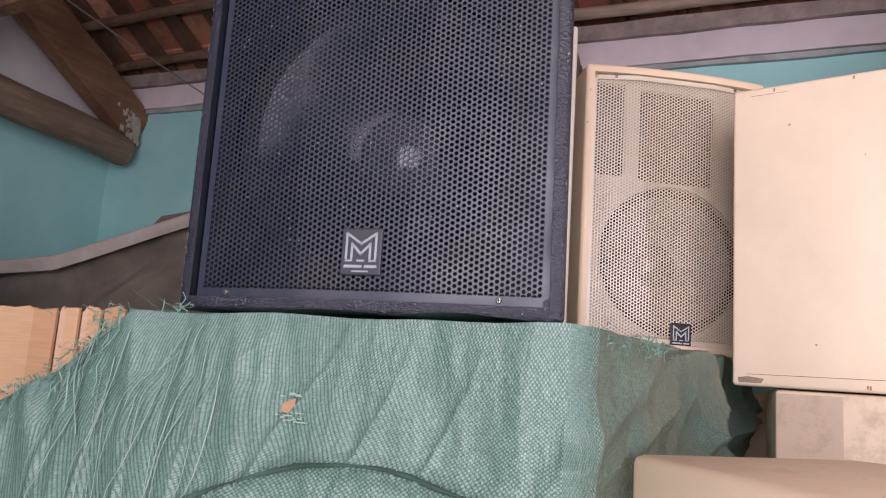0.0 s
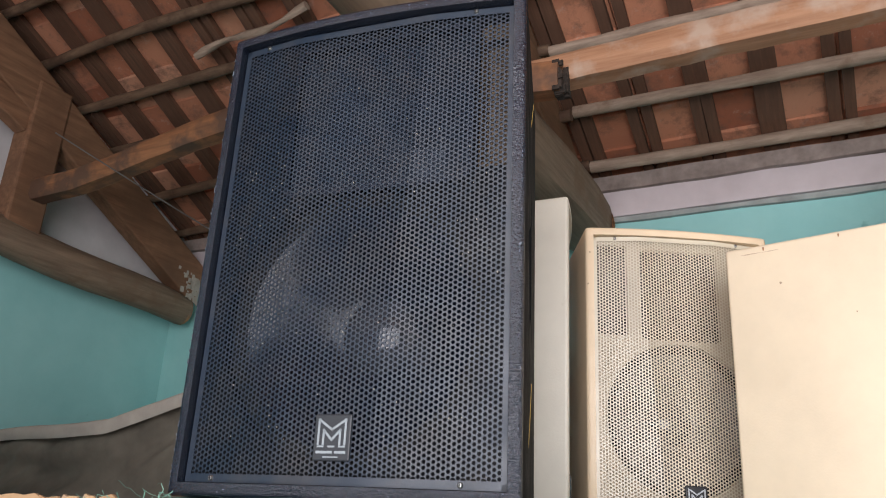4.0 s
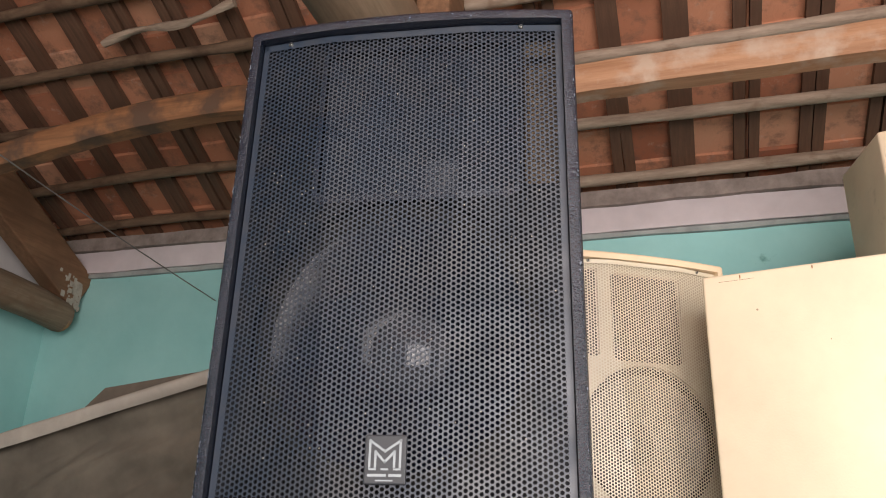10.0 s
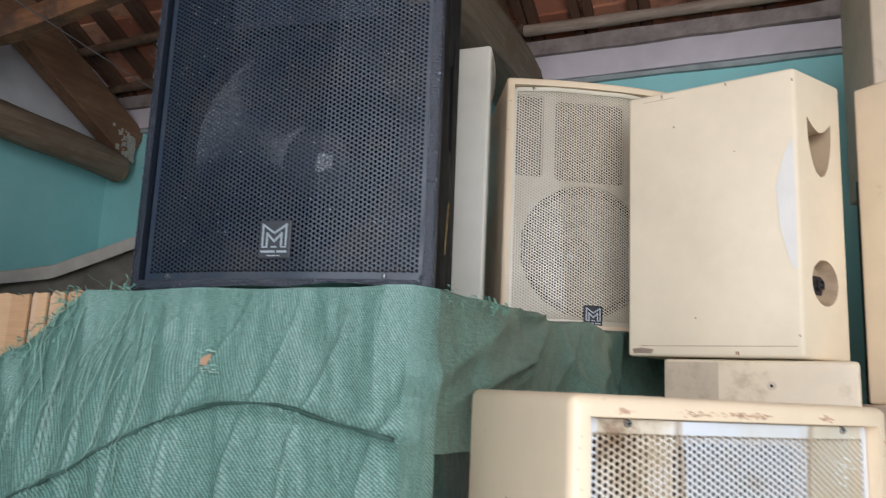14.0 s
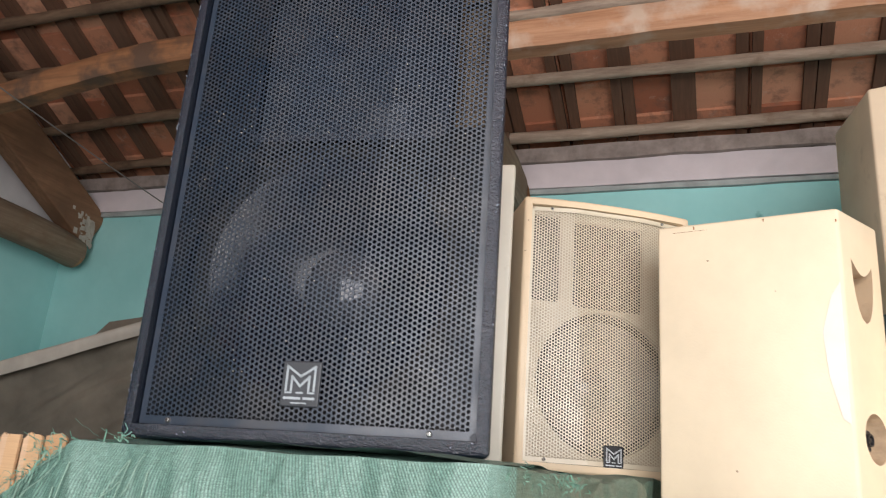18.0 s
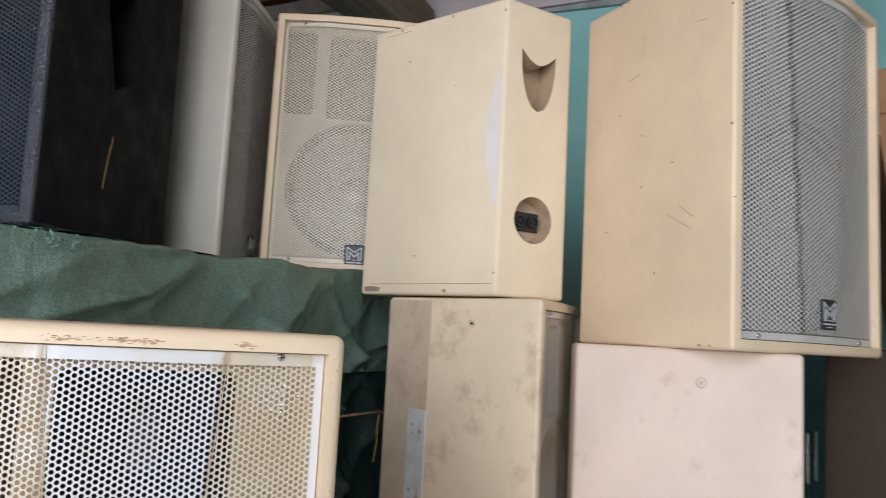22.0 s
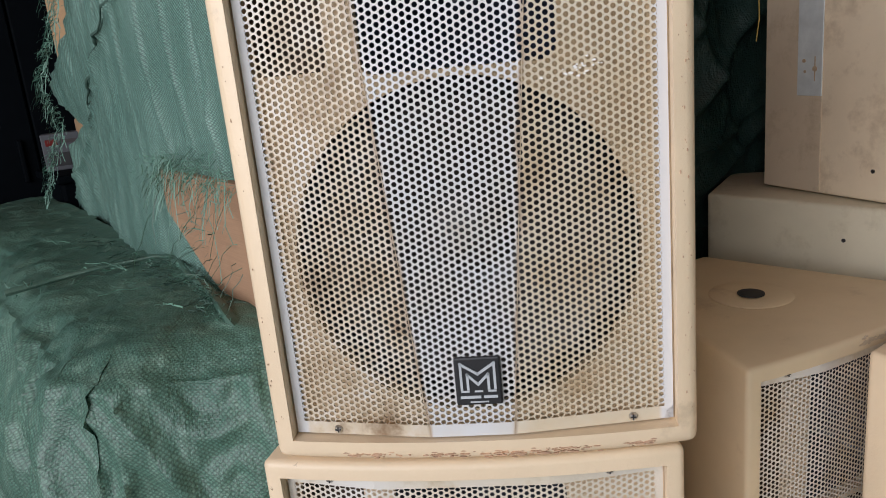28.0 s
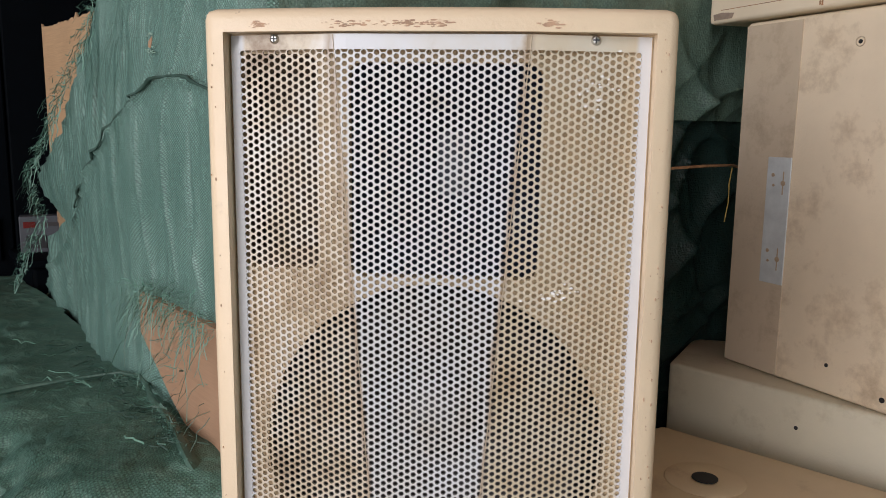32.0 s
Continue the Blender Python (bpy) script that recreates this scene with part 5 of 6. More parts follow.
pile = thing("covered_pile", pose(0, 0, 0), "pile of goods wrapped in frayed green woven plastic sacking", "covered pile")


def pile_fn(u, v):
    """u runs along the front from left to the corner (0.6) and back along the flank; v from the top's middle down."""
    r = 0.035
    drop = max(0.0, (v - 0.25) / 0.75)
    inset = max(0.0, (0.25 - v) / 0.25)
    z = TOP - drop * (TOP - 0.70)
    if u < 0.6:
        s = u / 0.6
        xl = left_edge(z)
        x, y, nx, ny = xl + (-0.165 - xl) * s, 0.752 - 0.012 * s, 0.0, -1.0
        y += 0.12 * max(0, (-0.75 - x)) * drop
    else:
        s = (u - 0.6) / 0.4
        x, y, nx, ny = -0.155 + 0.095 * s, 0.76 + 1.15 * s, 1.0, -0.08
    turn = max(0.0, 1 - abs(u - 0.6) / 0.05)
    if turn > 0:
        x -= 0.012 * turn
        y += 0.010 * turn
    x, y = x - nx * inset * 0.5, y - ny * inset * 0.8
    edge = math.exp(-((v - 0.25) / 0.035) ** 2)
    z -= 0.012 * edge
    flank = max(0.0, min(1.0, (u - 0.6) / 0.1))
    big = 0.014 + 0.014 * flank
    w = wrinkle(x, y, z, big, 0.002)
    q = noise.noise(Vector((x * 3 + 5, y * 3, z * 3)))
    ridge = 1 - abs(math.sin(26 * (u - 0.6) + 9 * v + 2.4 * q))
    near_corner = math.exp(-((u - 0.68) / 0.06) ** 2) * min(1.0, drop * 5) * math.exp(-drop * 1.8)
    w += 0.040 * ridge ** 3 * near_corner + 0.005 * (1 - abs(math.sin(34 * x + 5 * q))) ** 6 * min(1, drop * 6)
    w += 0.012 * (1 - abs(math.sin(12 * v - 7 * u + 3 * q))) ** 8 * flank
    for along, fall, amp in ((7.0, 15.0, 0.032), (11.0, -9.0, 0.017), (16.0, 21.0, 0.008)):
        w += amp * (1 - abs(math.sin((y - 0.76) * along + (TOP - z) * fall + 1.6 * q + along))) ** 3 * flank * min(1, drop * 9) * math.exp(-0.8 * drop)
    # sharp upright creases, denser towards the torn side
    side = max(0.0, min(1.0, (0.42 - u) / 0.3)) if u < 0.6 else 0.0
    for freq, amp, sd in ((17, 0.008, 1.7), (31, 0.004, 6.1), (57, 0.0014, 3.3)):
        n = noise.noise(Vector((x * freq * 0.5 + z * 0.7 + sd, y * freq * 0.5, z * 1.1 + sd)))
        w += amp * max(0.0, 1 - abs(n) * 5.5) * (0.35 + 0.9 * side) * (1 - 0.8 * flank) * min(1, drop * 8)
    # hem fold drawn across the front
    if u < 0.6 and drop > 0:
        hem = hem_z(x)
        w += 0.008 * math.exp(-((z - hem) / 0.010) ** 2) + (0.007 if z < hem else 0)
    z += (0.006 * noise.noise(Vector((x * 9, y * 9, 3))) - 0.03 * max(0, u - 0.85) * (1 - drop)) if drop == 0 else 0
    swell = flank * math.exp(-((v - 0.25) / 0.07) ** 2)
    z += swell * (0.004 + 0.016 * math.exp(-((y - 1.62) / 0.12) ** 2) + 0.010 * noise.noise(Vector((y * 8 + 2, 1.0, v * 5))) + 0.006 * noise.noise(Vector((y * 23, 4.0, 0))))
    w += swell * 0.012
    keep = 0 if (drop == 0 and inset > 0.2) else 1
    return (x + nx * w * keep, y + ny * w * keep, z)


hem_pts = []
for i in range(71):
    x = -1.0 + 0.83 * i / 70
    z = hem_z(x) + 0.003 * math.sin(x * 31)
    xl = left_edge(z)
    p = pile_fn(min(0.598, max(0.0, 0.6 * (x - xl) / (-0.165 - xl))), 0.25 + 0.75 * (TOP - z) / (TOP - 0.70))
    hem_pts.append((p[0], p[1] - 0.0035, p[2]))
# the tube's dark green carries the shadow in the groove of the hem
part("hem", tube_bm(hem_pts, lambda u: 0.0023 + 0.0008 * math.sin(40 * u), 6, 0.2, 8), HEM, pile, "rolled hem across the sacking, coloured dark for its groove", smooth=60)
cloth("sacking", lambda u, v: pile_fn(u * 0.606, v), 340, 260, SACK, pile, "green woven sacking with a hem and folds")
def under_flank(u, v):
    """Lower flank, a little behind the tied cover, dark to stand for shade."""
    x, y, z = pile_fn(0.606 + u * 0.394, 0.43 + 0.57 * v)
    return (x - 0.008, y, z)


cloth("lower_flank_sacking", under_flank, 170, 120, SACK_SHADED, pile, "lower flank sacking, coloured dark for the shaded gap")
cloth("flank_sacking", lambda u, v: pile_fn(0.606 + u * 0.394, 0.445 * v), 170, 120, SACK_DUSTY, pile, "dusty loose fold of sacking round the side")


def tear(x, z):
    """A small hole in the weave with carton showing through and tapes lifted round it."""
    xl = left_edge(z)
    p = pile_fn(0.6 * (x - xl) / (-0.165 - xl), 0.25 + 0.75 * (TOP - z) / (TOP - 0.70))
    tr = part("small_tear", holed_plate([(-0.008, -0.006), (0.001, -0.008), (0.008, 0.001), (0.009, 0.008), (0.001, 0.005), (-0.006, 0.002)], [], 0.001), CARD_TORN, pile, "small tear showing brown carton")
    tr.matrix_local = pose(p[0], p[1] - 0.004, p[2])
    rng = random.Random(5)
    bm = bmesh.new()
    for _ in range(14):
        a, c = rng.uniform(-0.016, 0.012), rng.choice((-0.011, 0.010)) + rng.gauss(0, 0.002)
        add_box(bm, a, a + rng.uniform(0.006, 0.018), -0.0025, -0.001, c - 0.0006, c + 0.0006)
    tagged(part("lifted_tape", bm, PALE_STRAND, tr), kind="stuff")


def long_strands(count, seed):
    """Tapes pulled loose from the weave that hang down the front."""
    rng = random.Random(seed)
    verts, faces = [], []
    for _ in range(count):
        x0, z0, l = rng.choice((-0.73, -0.69, -0.66, -0.62, -0.56)) + rng.gauss(0, 0.016), rng.uniform(1.36, 1.47), rng.uniform(0.06, 0.26)
        dx, w = rng.uniform(-0.08, 0.0), rng.uniform(0.0004, 0.0011)
        base = len(verts)
        for i in range(15):
            k = i / 14
            z = z0 - l * k
            xl = left_edge(z)
            x = max(xl + 0.01, x0 + dx * k + 0.006 * math.sin(5 * k + x0 * 90))
            p = pile_fn(0.6 * (x - xl) / (-0.165 - xl), 0.25 + 0.75 * (TOP - z) / (TOP - 0.70))
            lift = 0.003 + 0.006 * math.sin(math.pi * k)
            verts += [(p[0] - w, p[1] - lift, p[2]), (p[0] + w, p[1] - lift - 0.0005, p[2])]
            if i:
                faces.append((base + 2 * i - 2, base + 2 * i - 1, base + 2 * i + 1, base + 2 * i))
    return tagged(raw("loose_fringe", verts, faces, PALE_STRAND, pile, "long pale tapes pulled loose from the weave"), kind="stuff")


PALE_STRAND = plain("pale_green_strand", (0.30, 0.44, 0.36), 0.45, vary=0.3, scale=30)
long_strands(26, 21)
tear(-0.467, 1.377)


def low_fn(u, v):
    """The lower bundle: v from the back of its top, over the edge and down."""
    path = ((-1.7, 0.50), (-0.95, 0.475), (-0.30, 0.462), (-0.225, 0.49), (-0.085, 0.70), (-0.05, 0.80))
    ls = [math.dist(a, b) for a, b in zip(path, path[1:])]
    d = u * sum(ls)
    for (a, b), l in zip(zip(path, path[1:]), ls):
        if d <= l or (a, b) == (path[-2], path[-1]):
            k = d / l
            x, y = a[0] + (b[0] - a[0]) * k, a[1] + (b[1] - a[1]) * k
            nx, ny = (b[1] - a[1]) / l, -(b[0] - a[0]) / l
            break
        d -= l
    drop, inset = max(0.0, (v - 0.4) / 0.6), max(0.0, (0.4 - v) / 0.4)
    z = 0.838 - drop * (0.838 - FLOOR)
    shoulder = math.exp(-((v - 0.40) / 0.11) ** 2)
    x, y = x - nx * 0.030 * shoulder, y - ny * 0.030 * shoulder
    z -= 0.022 * math.exp(-((v - 0.40) / 0.09) ** 2)
    tx, ty = -0.55, 0.76
    x, y = x + (max(-1.6, x - 0.25) - x) * inset * (1 if x > -0.4 else 0), y + (ty + 0.02 - y) * inset
    fold = 0.02 * math.exp(-((u - 0.80) / 0.03) ** 2) * drop
    w = wrinkle(x, y, z, 0.020, 0.004, 7.0) + 0.01 * math.sin(46 * u + 7 * v) * min(1, drop * 3) * (1 if u > 0.55 else 0.2)
    for freq, amp, sd in ((9, 0.021, 2.1), (19, 0.013, 5.2), (37, 0.005, 8.8)):
        q = noise.noise(Vector((x * freq * 0.6 + z * freq * 0.25 + sd, y * freq * 0.6, z * freq * 0.35 + sd)))
        w += amp * max(0.0, 1 - abs(q) * 4.5) * (1 if drop > 0 else 0.35)
    z += 0.010 * noise.noise(Vector((x * 7, y * 7, 9))) - 0.014 * math.exp(-((v - 0.4) / 0.04) ** 2)
    return (x + nx * (w - fold), y + ny * (w - fold), z + (w * 0.4 if drop == 0 else 0))


bundle = thing("sack_bundle", pose(0, 0, 0), "lower bundle wrapped in dusty dark green sacking", "bundle")
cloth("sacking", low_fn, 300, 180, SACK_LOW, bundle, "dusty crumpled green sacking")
part("packed_goods", box_bm(-1.65, -0.36, 0.54, 0.745, FLOOR, 0.80, 0.02), CARD, bundle)
bm = bmesh.new()
add_box(bm, -0.735, -0.20, 0.80, 1.95, FLOOR, 1.43, 0.01)
part("packed_goods", bm, CARD, pile)
bare_bm = prism_bm([(-0.52, 0.94), (-0.40, 0.865), (-0.27, 0.80), (-0.215, 0.80), (-0.215, 1.005), (-0.52, 1.005)], 0.05)
part("bare_carton_corner", bare_bm, CARD_TORN, pile, "torn place where brown carton shows through").matrix_local = pose(0, 0.727, 0)


def strands(name, spots, count, length, spread, seed, parent, mat=STRAND, droop=0.6, wide=1.0, flat=1.0):
    """Loose plastic tapes torn from the weave: thin bent ribbons."""
    rng = random.Random(seed)
    verts, faces = [], []
    for _ in range(count):
        k = rng.random() * (len(spots) - 1)
        a, b = spots[int(k)], spots[int(k) + 1]
        p = Vector(a).lerp(Vector(b), k - int(k)) + Vector([rng.gauss(0, spread) for _ in range(3)])
        d = Vector((rng.uniform(-1, 0.4), rng.uniform(-1, -0.1), rng.uniform(-0.9, 0.7) * flat)).normalized()
        w = rng.uniform(0.0003, 0.0009) * wide
        side = d.orthogonal().normalized() * w
        l = length * rng.uniform(0.3, 1.2)
        base = len(verts)
        for i in range(6):
            q = p + d * (l * i / 5) + Vector((0, 0, -droop * l * (i / 5) ** 2)) + Vector((rng.gauss(0, 0.002), rng.gauss(0, 0.002), rng.gauss(0, 0.002)))
            verts += [tuple(q - side), tuple(q + side)]
            if i:
                faces.append((base + 2 * i - 2, base + 2 * i - 1, base + 2 * i + 1, base + 2 * i))
    return tagged(raw(name, verts, faces, mat, parent, "frayed green plastic strands"), kind="stuff")


edge_pts = [(left_edge(z), 0.745, z) for z in (1.465, 1.40, 1.33, 1.23, 1.14, 1.06, 0.95, 0.86)]
strands("frayed_edge", edge_pts, 520, 0.030, 0.005, 1, pile, droop=0.9)
strands("frayed_top", [(-0.80, 0.78, 1.462), (-0.62, 0.77, 1.470), (-0.66, 0.80, 1.472)], 34, 0.030, 0.008, 2, pile, droop=-0.3)
strands("frayed_corner", [(-0.18, 0.77, 1.462), (-0.12, 0.83, 1.462), (-0.11, 0.93, 1.462)], 60, 0.010, 0.004, 5, pile, droop=0.2)
strands("frayed_patch", [(-0.50, 0.715, 1.01), (-0.36, 0.712, 1.03), (-0.22, 0.71, 1.0)], 300, 0.042, 0.011, 3, pile, droop=0.9, wide=0.8)
strands("frayed_foot", [(-0.95, 0.70, 0.848), (-0.62, 0.705, 0.852), (-0.42, 0.69, 0.854), (-0.24, 0.70, 0.852)], 120, 0.04, 0.008, 4, bundle, HEM, droop=0.05, wide=1.2, flat=0.15)
strands("pale_fringe", [(-0.95, 0.66, 0.850), (-0.62, 0.66, 0.852), (-0.42, 0.65, 0.852), (-0.26, 0.66, 0.850)], 16, 0.07, 0.010, 14, bundle, droop=0.0, wide=1.5, flat=0.08)
strands("crossing_tape", [(-0.50, 0.722, 0.985), (-0.38, 0.720, 0.93), (-0.24, 0.722, 0.86)], 20, 0.06, 0.02, 23, pile, SACK_LOW, droop=0.7, wide=1.2)
strands("crossing_tape", [(-0.46, 0.720, 0.99), (-0.34, 0.718, 0.95), (-0.24, 0.720, 0.90)], 26, 0.06, 0.02, 24, pile, droop=0.9, wide=0.9)
rope = [(-0.65, 0.50, 0.842), (-0.63, 0.58, 0.850), (-0.617, 0.65, 0.854), (-0.60, 0.715, 0.856), (-0.56, 0.735, 0.856), (-0.512, 0.73, 0.856), (-0.45, 0.715, 0.854), (-0.40, 0.712, 0.853), (-0.35, 0.705, 0.853), (-0.311, 0.70, 0.850), (-0.26, 0.69, 0.848), (-0.225, 0.684, 0.840), (-0.20, 0.70, 0.80)]
part("twisted_edge", tube_bm(rope, lambda u: 0.0050 + 0.0022 * math.sin(70 * u), 7, 0.4, 6), SACK_LOW, bundle, "twisted torn edge of sacking", smooth=60)
strands("frayed_rope", rope, 220, 0.022, 0.005, 33, bundle, droop=0.2, wide=0.7, flat=0.6)
part("cord", tube_bm([(-0.045, 1.40, 1.20), (-0.034, 1.50, 1.203), (-0.03, 1.585, 1.203), (-0.03, 1.61, 1.198), (-0.04, 1.70, 1.186)], 0.0022, 6, 0.2, 3), RUST, pile, "brown cord tied round the pile")
part("loose_end", tube_bm([(-0.030, 1.585, 1.198), (-0.028, 1.575, 1.17), (-0.030, 1.58, 1.14), (-0.028, 1.568, 1.105)], 0.0010, 5), STRAW, pile, "frayed straw-coloured end of the cord")


# ---- cartons ----
def carton(m, w, d, h, mat, label, group="cartons"):
    c = thing("carton", m, label, "carton", group)
    bm = box_bm(-w / 2, w / 2, 0, d, 0, h, 0.006, 2)
    bmesh.ops.subdivide_edges(bm, edges=[e for e in bm.edges if e.calc_length() > 0.1], cuts=6, use_grid_fill=True)
    for v in bm.verts:
        n = noise.noise(v.co * 5 + Vector((w * 10, 0, 0)))
        v.co.y += 0.006 * n
        v.co.x += 0.004 * noise.noise(v.co * 6)
    part("box", bm, mat, c, smooth=30)
    for y0, y1 in ((0.004, d / 2 - 0.002), (d / 2 + 0.002, d - 0.004)):
        part("top_flap", box_bm(-w / 2 + 0.004, w / 2 - 0.004, y0, y1, h - 0.001, h + 0.003, 0.001, 1), mat, c)
    rng = random.Random(int(w * 1000))
    for sx in (-1, 1) if mat is not CARD_SHADED else ():
        bm = bmesh.new()
        for _ in range(16):
            z, l = rng.uniform(0.02, h - 0.03), rng.uniform(0.004, 0.022)
            add_box(bm, sx * (w / 2 - 0.004) - 0.002, sx * (w / 2 - 0.004) + 0.002, -0.0022, 0.003, z, z + l)
        tagged(part("worn_edge", bm, CARD_WORN, c, "rubbed pale edge"), kind="stuff")
    part("top_tape", box_bm(-w / 2 + 0.004, w / 2 - 0.004, d / 2 - 0.02, d / 2 + 0.02, h + 0.003, h + 0.0034), TAPE, c)
    return c


def tape(parent, x0, x1, z0, z1, y=-0.008, mat=TAPE):
    bm = bmesh.new()
    n = 10
    tall = (z1 - z0) > (x1 - x0)
    rng = random.Random(int(x0 * 999 + z0 * 77))
    rows = []
    for i in range(n + 1):
        k = i / n
        a = (x0, z0 + (z1 - z0) * k) if tall else (x0 + (x1 - x0) * k, z0)
        b = (x1, z0 + (z1 - z0) * k) if tall else (x0 + (x1 - x0) * k, z1)
        yy = y + rng.uniform(-0.0012, 0.0012)
        rows.append((bm.verts.new((a[0], yy, a[1])), bm.verts.new((b[0], yy, b[1]))))
    for a, b in zip(rows, rows[1:]):
        bm.faces.new((a[0], b[0], b[1], a[1]))
    return part("tape", bm, mat, parent, "strip of shiny packing tape", smooth=60)


c1 = carton(pose(1.335, 2.105, 1.4875, 0, -9.3, 2), 0.74, 0.45, 0.575, CARD, "large brown cardboard carton with shiny tape and marker scrawl, stacked")
tape(c1, -0.275, -0.225, 0.078, 0.40)
tape(c1, -0.365, -0.095, 0.038, 0.078, -0.0085)
tape(c1, -0.13, -0.05, 0.0, 0.57, -0.0095, TAPE_PALE)
tape(c1, -0.365, 0.36, 0.475, 0.51, -0.007, TAPE_DULL)
tape(c1, -0.275, -0.225, 0.50, 0.565, -0.0075, TAPE_DULL)
part("flap_seam", box_bm(-0.0875, -0.0862, -0.0104, -0.009, 0.0, 0.57), CARD, c1)
# marker scrawl: slanting bars of its size, written down the face
for bx, bz, l, a in ((-0.172, 0.332, 0.040, 24), (-0.180, 0.314, 0.034, -28), (-0.168, 0.290, 0.026, 18), (-0.168, 0.272, 0.022, -20), (-0.167, 0.254, 0.024, 20), (-0.166, 0.236, 0.024, -18), (-0.164, 0.218, 0.024, 22), (-0.180, 0.192, 0.044, -16),
                     (-0.174, 0.146, 0.046, 30), (-0.170, 0.124, 0.040, -24), (-0.160, 0.100, 0.036, 12), (-0.006, 0.43, 0.044, 20), (0.0, 0.40, 0.036, -24), (-0.012, 0.35, 0.040, 14), (-0.02, 0.30, 0.028, -18), (0.01, 0.25, 0.034, 22), (0.012, 0.22, 0.034, -20)):
    part("scrawl_bar", box_bm(-l / 2, l / 2, -0.0008, 0.0008, -0.0019, 0.0019, 0.0006, 1), INK, c1).matrix_local = pose(bx, -0.0113, bz, 0, a, 0)
part("staple", box_bm(-0.014, 0.014, -0.0012, 0.001, -0.0009, 0.0009), SOCKET, c1, "thin steel staple").matrix_local = pose(-0.085, -0.0122, 0.535, 0, -4, 0)
film = [(-0.36 + 0.5 * i / 20, -0.012 - 0.004 * (i % 2), 0.004 + 0.006 * math.sin(i * 1.7)) for i in range(21)]
part("crumpled_film", tube_bm(film, lambda u: 0.008 + 0.006 * math.sin(23 * u), 7, 0.5, 31), FILM, c1, "crumpled clear film along the lower edge", smooth=50)
c2 = carton(pose(1.376, 2.0, 0.898, 0, -9.5, -3), 0.68, 0.30, 0.59, CARD_MID, "brown cardboard carton with a circled number in marker")
tape(c2, -0.338, 0.33, 0.447, 0.485, -0.008, TAPE_DULL)
tape(c2, -0.338, 0.33, 0.555, 0.588, -0.009, TAPE_DULL)
for bx0, bx1, bz0, bz1 in ((-0.15, -0.13, 0.528, 0.537), (-0.105, -0.085, 0.525, 0.54), (-0.05, -0.01, 0.527, 0.54)):
    part("print_bar", box_bm(bx0, bx1, -0.009, -0.0075, bz0, bz1), PRINT, c2)
for sx, sz, a in ((-0.325, 0.520, 35), (-0.320, 0.500, 30), (-0.322, 0.40, 40), (-0.318, 0.385, 32), (-0.322, 0.25, 38)):
    part("staple", box_bm(-0.009, 0.009, -0.001, 0.001, -0.0008, 0.0008), SOCKET, c2, "thin steel staple").matrix_local = pose(sx, -0.0085, sz, 0, a, 0)
ring = [(-0.154 + 0.073 * math.cos(a) * (1 + 0.08 * math.sin(2 * a)), -0.0095, 0.372 + 0.088 * math.sin(a)) for a in [2 * math.pi * i / 28 for i in range(29)]]
part("ring_mark", tube_bm(ring, 0.0022, 5), INK, c2, smooth=60)
def digits(text, size, mat, parent, m):
    """Flat digits in the built-in font, turned into a mesh."""
    data = bpy.data.curves.new("number", "FONT")
    data.body, data.size, data.extrude, data.align_x, data.align_y = text, size, 0.0004, "CENTER", "CENTER"
    tmp = new("number", data)
    bpy.context.view_layer.update()
    me = bpy.data.meshes.new_from_object(tmp.evaluated_get(bpy.context.evaluated_depsgraph_get()))
    bpy.data.objects.remove(tmp)
    me.materials.clear()
    me.materials.append(mat)
    ob = new("number", me)
    ob.parent = parent
    ob.matrix_local = m
    return ob


digits("20", 0.085, INK, c2, pose(-0.148, -0.0095, 0.372, 90, 0, 0) @ pose(0, 0, 0, 0, 0, -62))
carton(pose(1.29, 2.05, FLOOR, 0, 0, 1), 0.62, 0.28, 0.63, CARD, "brown cardboard carton on the floor carrying two others")
carton(pose(0.845, 1.93, FLOOR, 0, 1, -8), 0.15, 0.12, 1.16, CARD_SHADED, "narrow folded brown carton beside the stack, coloured dark for shadow")
lc = carton(pose(-1.012, 0.80, 0.88, 0, 0, 1), 0.52, 0.40, 0.585, CARD_PALE, "torn pale cardboard carton beside the green sacking")
rng = random.Random(41)
cuts = [-0.258, 0.110, 0.152, 0.166, 0.190, 0.202, 0.226, 0.262]
for q, (xa, xb) in enumerate(zip(cuts, cuts[1:])):
    n = max(3, int((xb - xa) / 0.012))
    lift = rng.uniform(-0.003, 0.006)
    top = [(xb - 0.0015 - (xb - xa - 0.003) * i / n, 0.590 + lift + rng.uniform(-0.003, 0.003) + (rng.uniform(0.004, 0.010) if rng.random() < 0.12 else 0)) for i in range(n + 1)]
    bm = holed_plate([(xa + 0.0015, 0.30), (xb - 0.0015, 0.30)] + top, [], 0.004)
    part("torn_flap", bm, (CARD_PALE, CARD_MID, CARD_WORN, CARD_PALE, CARD_WORN, CARD_PALE, CARD_MID)[q], lc).matrix_local = pose(0, -0.009 - 0.0035 * (q % 2), 0)
digits("5", 0.045, RUST, lc, pose(0.206, -0.0145, 0.535, 90, 90, 0))
carton(pose(-1.075, 0.80, FLOOR, 0, 0, 0), 0.45, 0.45, 0.66, CARD, "brown carton under the torn pale one")

# ---- far corner: draped heap, dark cabinet, odds and ends ----
heap = thing("draped_heap", pose(0, 0, 0), "heap in the corner under a dusty grey canvas", "covered heap")


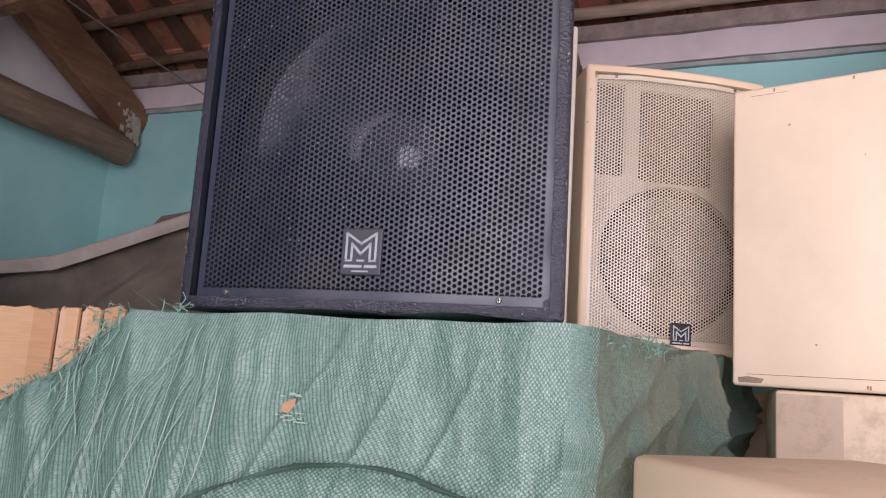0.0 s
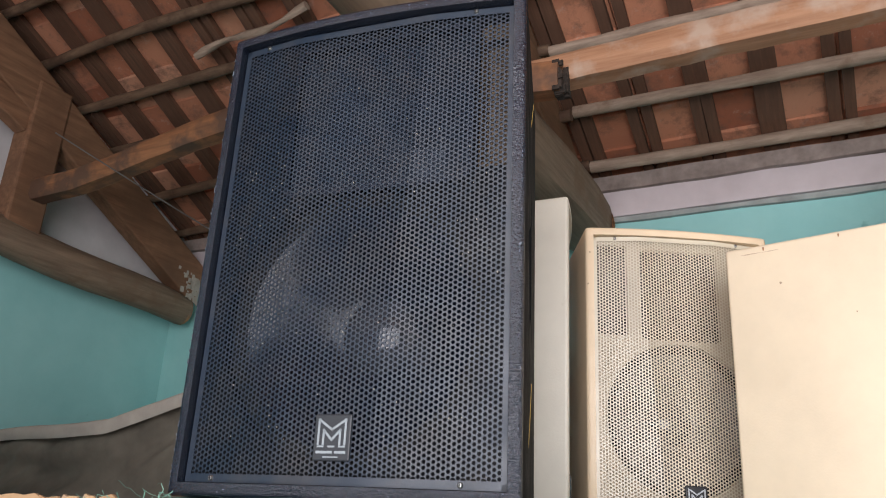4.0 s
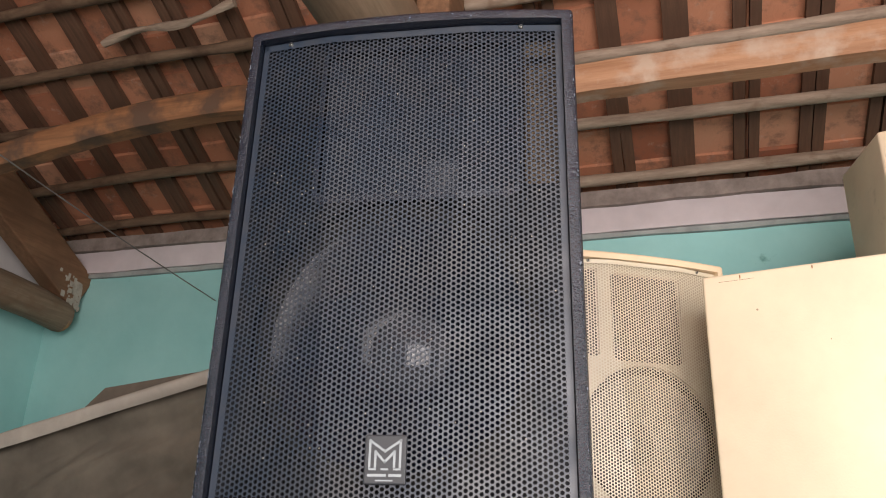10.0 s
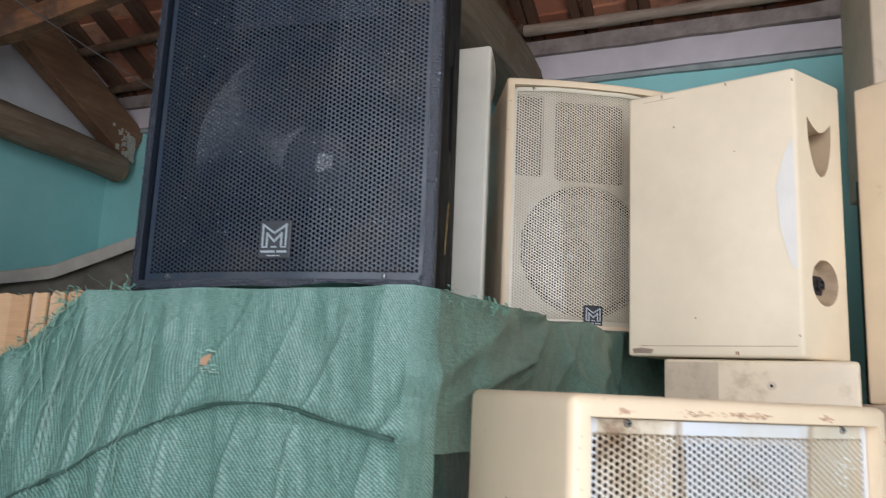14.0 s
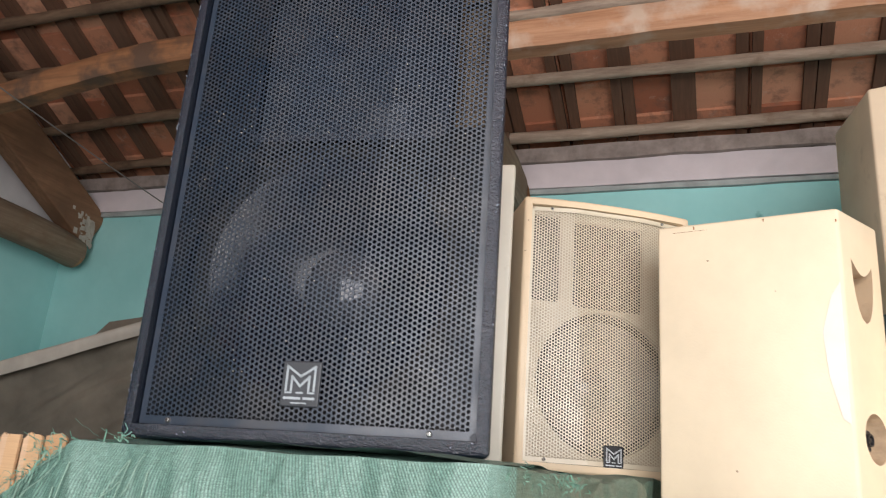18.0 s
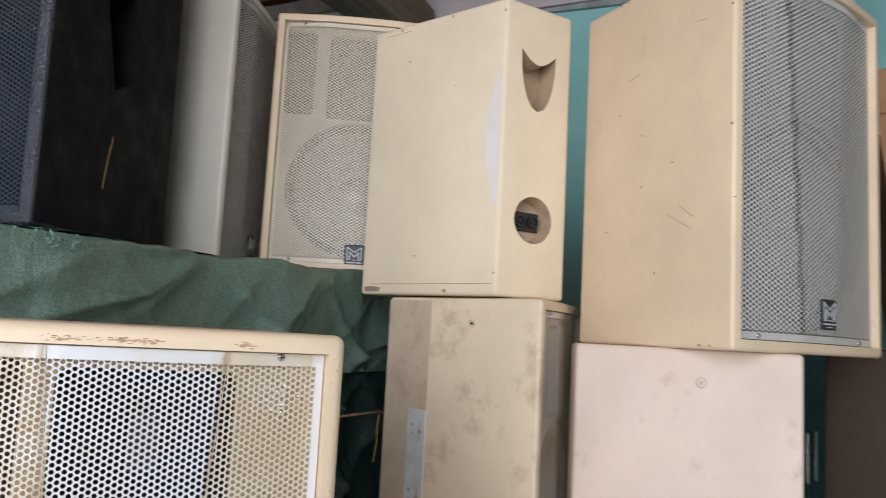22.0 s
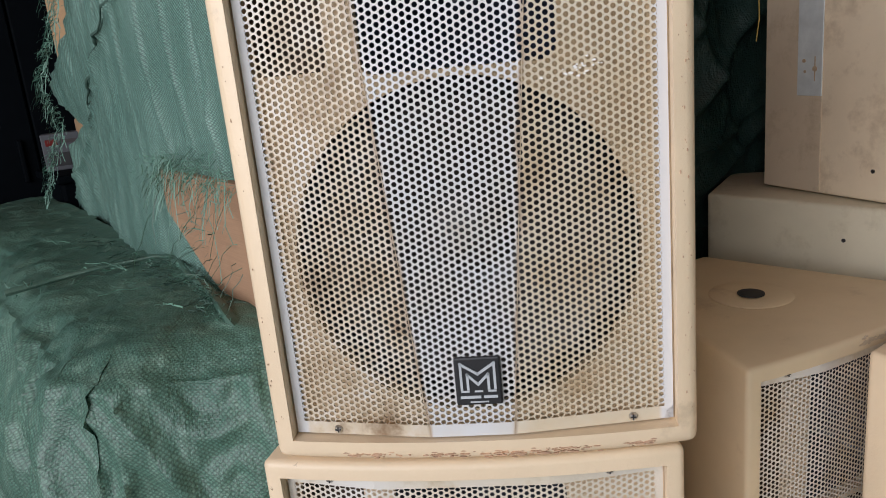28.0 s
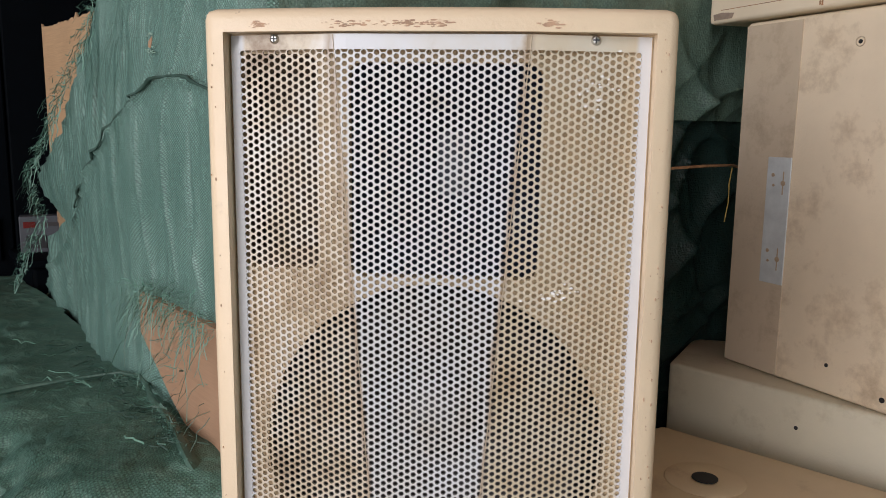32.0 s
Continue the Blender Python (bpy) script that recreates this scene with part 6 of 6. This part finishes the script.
def heap_fn(u, v):
    x = -3.3 + 2.2 * u
    top = 1.735 + 0.05 * (x + 2.3) + 0.21 * max(0.0, x + 2.3)
    if v < 0.3:
        k = v / 0.3
        y, z = 2.9 - 0.85 * k, top - 0.03 * (1 - k)
    else:
        k = (v - 0.3) / 0.7
        y, z = 2.05 + 0.03 * k, top - 0.36 * k
    w = wrinkle(x * 0.5, z * 1.6 - x * 0.9, y, 0.03, 0.004, 3.0)
    if v >= 0.3:
        w += 0.012 * math.sin(34 * (top - z) + 4 * noise.noise(Vector((x * 1.3, z * 3, 2)))) * min(1, 4 * k)
    return (x, y - w, z + (0.3 * w if v < 0.3 else 0))


cloth("canvas", heap_fn, 120, 120, CANVAS, heap, "sagging grey-brown canvas")


def heap_edge(u, v):
    x = -3.3 + 2.2 * u
    top = 1.735 + 0.05 * (x + 2.3) + 0.21 * max(0.0, x + 2.3)
    q = 0.012 * noise.noise(Vector((x * 3, v, 1)))
    return (x, 2.06 - 0.05 * min(1.0, v * 3) - 0.012 * math.sin(math.pi * v) + q, top + 0.014 - 0.068 * max(0.0, v - 0.2) + q)


cloth("folded_edge", heap_edge, 80, 8, CANVAS_LIT, heap, "folded edge of the canvas, coloured pale as if lit")
part("board", prism_bm([(-2.46, 1.2), (-1.45, 1.2), (-1.45, 2.11), (-1.96, 2.058), (-2.359, 2.008), (-2.443, 1.93)], 0.03), plain("dusty_board", (0.15, 0.12, 0.095), 0.9), heap).matrix_local = pose(0, 2.55, 0)
# near-black solid standing in for the darkness under the canvas
part("dark_fill", box_bm(-3.3, -1.12, 2.16, 2.9, FLOOR, 1.60, 0.01), DARK, heap)
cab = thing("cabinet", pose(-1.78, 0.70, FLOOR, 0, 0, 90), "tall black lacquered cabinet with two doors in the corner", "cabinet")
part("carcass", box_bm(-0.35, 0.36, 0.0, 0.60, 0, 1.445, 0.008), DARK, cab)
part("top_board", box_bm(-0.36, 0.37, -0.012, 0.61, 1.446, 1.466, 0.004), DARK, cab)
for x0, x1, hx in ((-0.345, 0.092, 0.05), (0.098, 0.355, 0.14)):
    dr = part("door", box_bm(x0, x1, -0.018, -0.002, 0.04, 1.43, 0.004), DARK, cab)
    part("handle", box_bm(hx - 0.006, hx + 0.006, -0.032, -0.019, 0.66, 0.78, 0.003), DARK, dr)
tray = thing("plastic_tray", pose(-1.80, 0.70, FLOOR + 1.4662, 0, 0, 90), "red plastic tray on the black cabinet", "tray")
part("base", box_bm(-0.34, 0.32, 0.012, 0.30, 0, 0.010, 0.003), RED, tray)
part("rim", tube_bm([(-0.34, 0.012, 0.012), (-0.1, 0.010, 0.012), (0.15, 0.010, 0.012), (0.30, 0.012, 0.012), (0.322, 0.03, 0.012), (0.325, 0.28, 0.012)], 0.012, 8), RED, tray, "rounded red rim", smooth=60)
tool = thing("power_tool", pose(-1.84, 0.86, FLOOR + 1.4765, 0, 0, 90), "blue plastic hand tool with a black cord on a tray", "tool")
part("housing", tube_bm([(-0.09, 0.03, 0.026), (-0.06, 0.03, 0.03), (0.0, 0.03, 0.03), (0.045, 0.03, 0.03), (0.07, 0.03, 0.034)], lambda u: 0.024 + 0.006 * math.sin(3.1 * u), 12), BLUE, tool, smooth=50)
part("grip", tube_bm([(-0.062, 0.03, 0.04), (-0.058, 0.03, 0.065), (-0.045, 0.03, 0.083)], lambda u: 0.022 - 0.01 * u, 10), BLUE, tool, smooth=50)
part("trigger_cap", tube_bm([(0.02, 0.03, 0.05), (0.03, 0.03, 0.085)], lambda u: 0.015 - 0.004 * u, 10), plain("dark_pink_plastic", (0.09, 0.016, 0.04), 0.5), tool, smooth=50)
part("nozzle", tube_bm([(0.07, 0.03, 0.036), (0.095, 0.03, 0.042)], lambda u: 0.016 - 0.004 * u, 10), SOCKET, tool, smooth=50)
part("cord", tube_bm([(-0.09, 0.03, 0.03), (-0.12, 0.03, 0.075), (-0.17, 0.03, 0.09), (-0.25, 0.04, 0.085)], 0.004, 6), SOCKET, tool, smooth=60)
# added support for the packet, near-black so that it sinks into the gap
gap_box = thing("support_box", pose(-1.63, 0.78, FLOOR), "added black support box that merges with the dark gap", "box")
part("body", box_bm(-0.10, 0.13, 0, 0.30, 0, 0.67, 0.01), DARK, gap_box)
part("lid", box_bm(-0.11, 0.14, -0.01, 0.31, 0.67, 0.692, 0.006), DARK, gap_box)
packet = thing("packet", pose(-1.62, 0.835, FLOOR + 0.6925, 0, 0, 76), "white carton packet with a red mark, coloured dark for shade", "packet")
part("body", box_bm(-0.055, 0.075, 0, 0.05, 0, 0.10, 0.003), PACKET_SHADED, packet)
part("red_mark", box_bm(-0.045, -0.015, -0.0016, 0, 0.068, 0.085, 0.0006, 1), RED, packet)
part("lettering_bar", box_bm(-0.010, 0.06, -0.0016, 0, 0.072, 0.082, 0.0006, 1), INK, packet)
part("dark_window", box_bm(-0.04, 0.01, -0.0016, 0, 0.012, 0.048, 0.0006, 1), SOCKET, packet)
